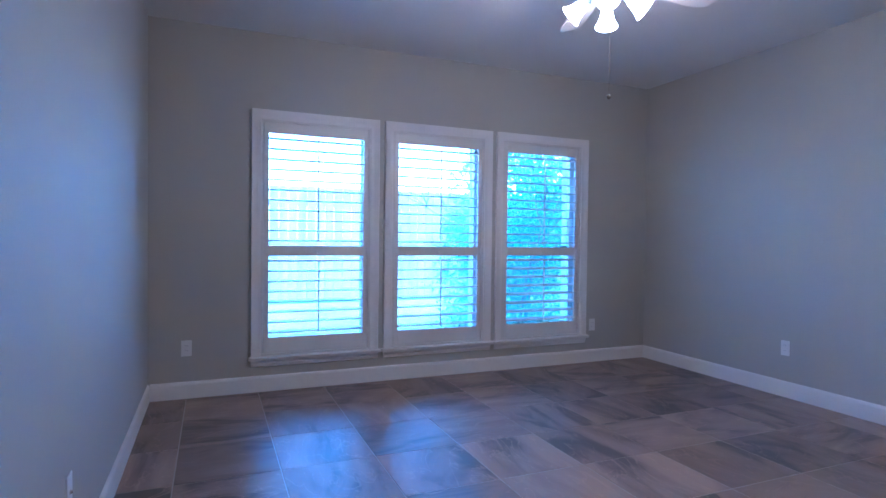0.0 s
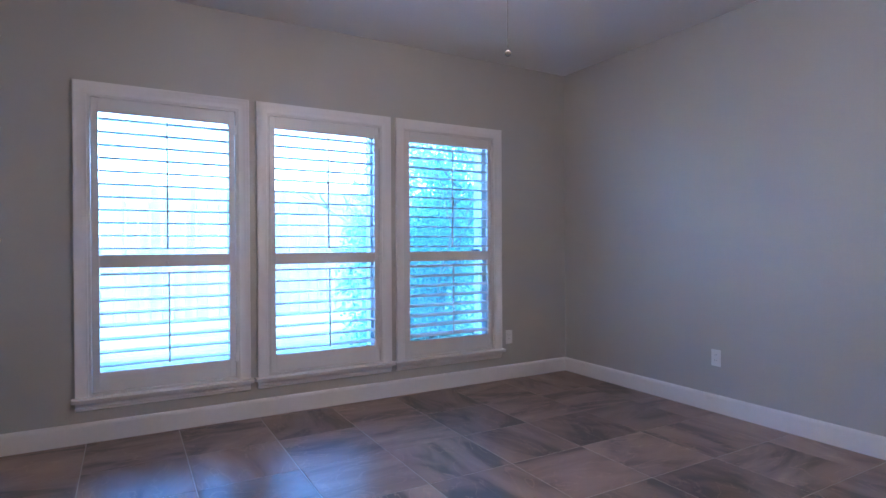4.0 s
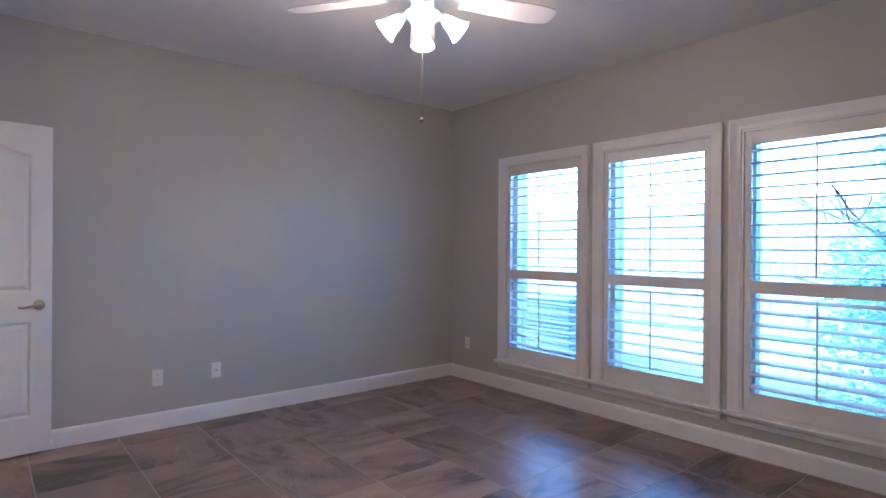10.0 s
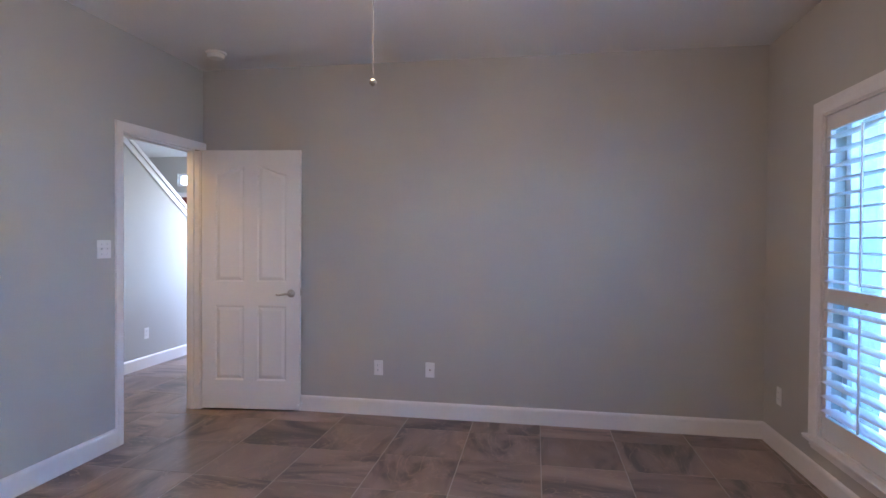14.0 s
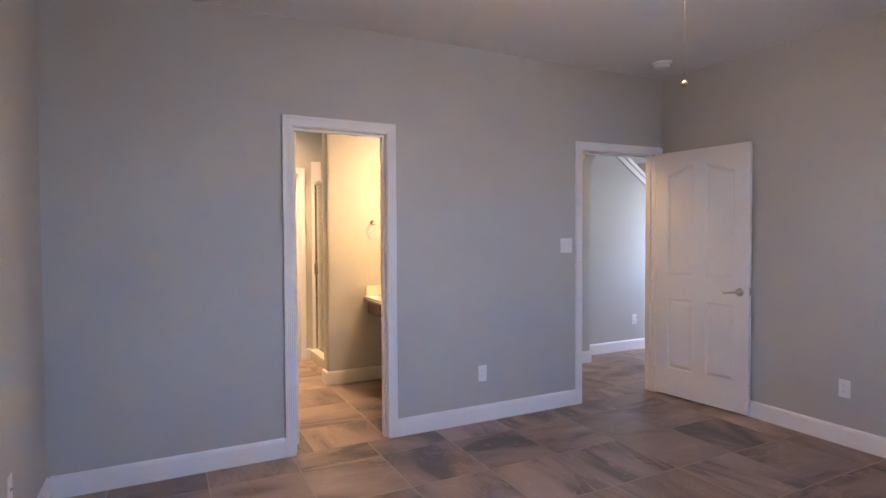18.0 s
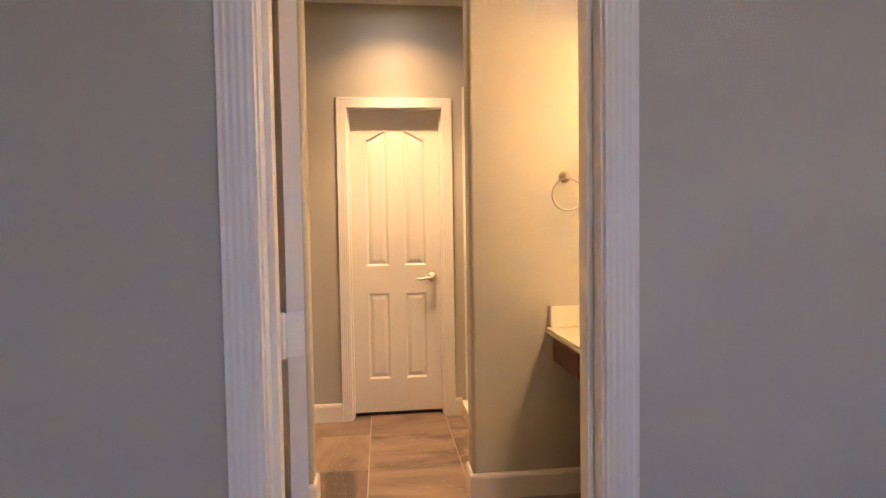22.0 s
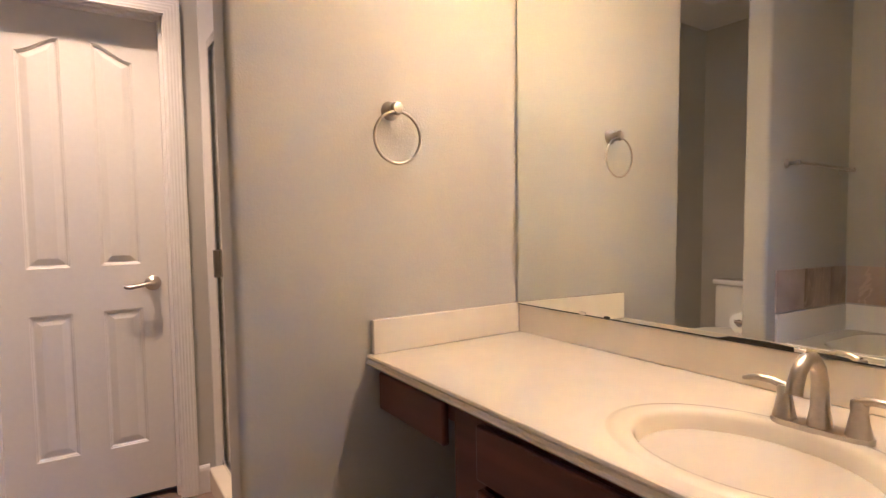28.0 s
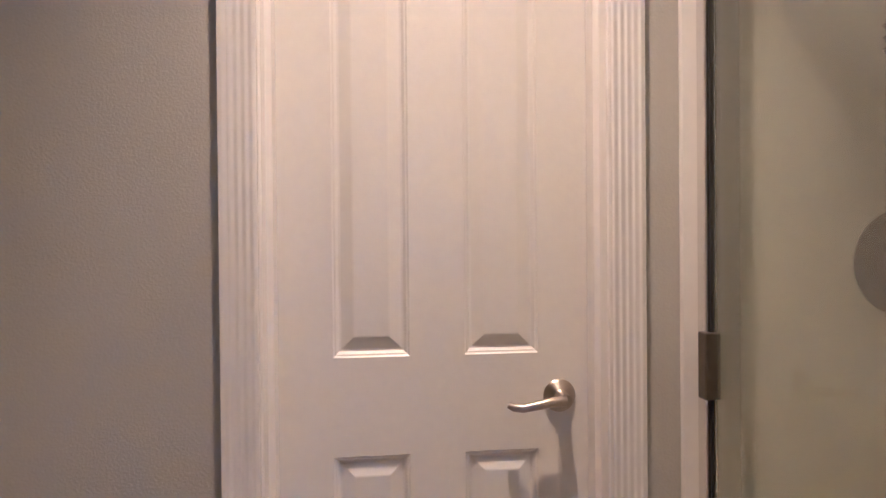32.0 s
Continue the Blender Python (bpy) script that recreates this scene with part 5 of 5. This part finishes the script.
for k in range(10):
    bm = bmesh.new()
    box(bm, -9.2 + 2.35 * k, -9.11 + 2.35 * k, FY + 0.061, FY + 0.15, 0, 1.78, 0.004, 1)
    part("post", bm, FENCE, fence)

ac = thing("air_conditioner", "dark louvred outdoor air-conditioning unit on a pad", "air conditioner", (-0.27, 5.98, GZ))
bm = bmesh.new()
box(bm, -0.45, 0.45, -0.43, 0.43, -0.02, 0.06, 0.01, 1)
part("pad", bm, CONC, ac)
bm = bmesh.new()
box(bm, -0.37, 0.37, -0.34, 0.34, 0.06, 0.86, 0.02, 2)
part("coil_box", bm, ACM, ac)
for k in range(16):
    bm = bmesh.new()
    z = 0.10 + 0.046 * k
    for x0, x1, y0, y1 in ((-0.39, 0.39, -0.375, -0.345), (-0.39, 0.39, 0.345, 0.375), (-0.40, -0.372, -0.345, 0.345), (0.372, 0.40, -0.345, 0.345)):
        box(bm, x0, x1, y0, y1, z, z + 0.012)
    part("louvre_band", bm, ACTOP, ac)
bm = bmesh.new()
box(bm, -0.41, 0.41, -0.385, 0.385, 0.862, 0.905, 0.02, 2)
part("top_cap", bm, ACTOP, ac)


def tree(x, y, height, spread, wide, low, leaves, seed, label):
    rnd = random.Random(seed)
    t = thing("tree", label, "tree", (x, y, GZ))
    b = bmesh.new()
    tips = []

    def limb(p, d, r, length, depth):
        pts, rad = [p], [r]
        for k in range(4):
            d = (d + Vector((rnd.uniform(-0.25, 0.25), rnd.uniform(-0.25, 0.25), rnd.uniform(-0.05, 0.2)))).normalized()
            p = p + d * length / 4
            pts.append(p)
            rad.append(r * (1 - 0.14 * (k + 1)))
            if depth < 3:
                tips.append(p)
        tube(b, pts, rad, 7)
        if depth < 3:
            for _ in range(3 if depth else 5):
                a = rnd.uniform(0, 2 * math.pi)
                limb(pts[rnd.randint(2, 4)], (d * 0.6 + Vector((math.cos(a), math.sin(a), rnd.uniform(-0.2, 0.7)))).normalized(), r * 0.52, length * rnd.uniform(0.5, 0.72), depth + 1)
        tips.append(p)

    for k in range(3):
        a = 2.1 * k + 0.4
        limb(Vector((0.08 * math.cos(a), 0.08 * math.sin(a), -0.05)), Vector((0.25 * math.cos(a), 0.25 * math.sin(a), 1)), 0.034, height * 0.42, 0)
    part("trunk", b, BARK, t, smooth=True)
    b = bmesh.new()
    lobes = [rnd.uniform(0, 6.28) for _ in range(4)]
    made = 0
    while made < leaves:
        c = rnd.choice(tips)
        if rnd.random() < 0.25:
            a = rnd.uniform(0, 6.28)
            c = Vector((0.75 * math.cos(a), 0.6 * math.sin(a), 0)) * rnd.random() ** 0.5 + Vector((0, 0, rnd.uniform(0.1, 1.3)))
        clump = c + Vector((rnd.gauss(0, spread), rnd.gauss(0, spread), rnd.gauss(0, spread)))
        for _ in range(9):
            q = clump + Vector((rnd.gauss(0, 0.06), rnd.gauss(0, 0.06), rnd.gauss(0, 0.06)))
            made += 1
            a = math.atan2(q.y, q.x)
            reach = wide * (1.18 - 0.20 * max(q.z, 0.4)) * (1 + 0.10 * math.sin(3 * a + lobes[0] + 2.6 * q.z) + 0.09 * math.sin(5 * a + lobes[1] - 4.1 * q.z) + 0.07 * math.sin(9 * q.z + lobes[2]))
            if math.hypot(q.x, q.y) > reach or q.z < low or q.y + y < 4.72 or q.y + y > 8.6:
                continue
            s = rnd.uniform(0.018, 0.034)
            m = Matrix.Translation(q) @ Euler((rnd.uniform(-1.0, 1.0), rnd.uniform(-1.0, 1.0), rnd.uniform(0, 6.28))).to_matrix().to_4x4()
            b.faces.new([b.verts.new(m @ Vector(p)) for p in ((0, -s, 0), (s * 0.36, -0.45 * s, 0.1 * s), (s * 0.40, 0.2 * s, 0.12 * s), (0, s * 1.15, 0), (-s * 0.40, 0.2 * s, 0.12 * s), (-s * 0.36, -0.45 * s, 0.1 * s))])
    data = bpy.data.meshes.new("crown")
    b.to_mesh(data)
    b.free()
    data.materials.append(LEAF)
    crown = new("crown", data)
    crown.parent = t
    return t


tree(3.55, 5.75, 3.9, 0.27, 1.0, 0.02, 54000, 4, "leafy multi-trunk tree beside the fence")
tree(5.9, 6.6, 4.2, 0.24, 1.3, 0.3, 24000, 9, "leafy multi-trunk tree at the end of the yard")

# ---- floor tiles ----
G = 0.495


def tiles(name, x0, x1, y0, y1, ox, oy, label):
    """A tiled floor: the screed and joint below, and each tile on it."""
    b = bmesh.new()
    box(b, x0, x1, y0, y1, -0.12, -0.0012)
    floor = setting(name, b, GROUT, label, "floor")
    full = None
    k0, k1 = math.floor((x0 - ox) / G), math.ceil((x1 - ox) / G)
    j0, j1 = math.floor((y0 - oy) / G), math.ceil((y1 - oy) / G)
    for k in range(k0, k1):
        for j in range(j0, j1):
            ax, bx = max(x0, ox + k * G + 0.0024), min(x1, ox + (k + 1) * G - 0.0024)
            ay, by = max(y0, oy + j * G + 0.0024), min(y1, oy + (j + 1) * G - 0.0024)
            if bx - ax < 0.012 or by - ay < 0.012:
                continue
            whole = bx - ax > G - 0.006 and by - ay > G - 0.006
            if whole and full:
                data = full
            else:
                t = bmesh.new()
                box(t, -(bx - ax) / 2, (bx - ax) / 2, -(by - ay) / 2, (by - ay) / 2, -0.010, 0.0)
                bmesh.ops.bevel(t, geom=[e for e in t.edges if e.verts[0].co.z > -0.001 and e.verts[1].co.z > -0.001], offset=0.0014, segments=1, affect="EDGES")
                data = mesh_of("tile", t, TILE)
                if whole:
                    full = data
            ob = new("tile", data)
            ob.parent = floor
            ob.location = ((ax + bx) / 2, (ay + by) / 2, random.uniform(-0.0004, 0.0004))
    return floor


tiles("floor", XW, XE, YS, YN, 0.41, 1.237, "brown slate-look porcelain tile floor")
tiles("floor_bath", MX, NX, CW - T, YS, 2.245, -1.912, "brown slate-look porcelain tile floor of the bathroom")
tiles("floor_hall", FX, MX - T, -4.8, YS, 0.43, -0.25, "brown slate-look porcelain tile floor of the hall")
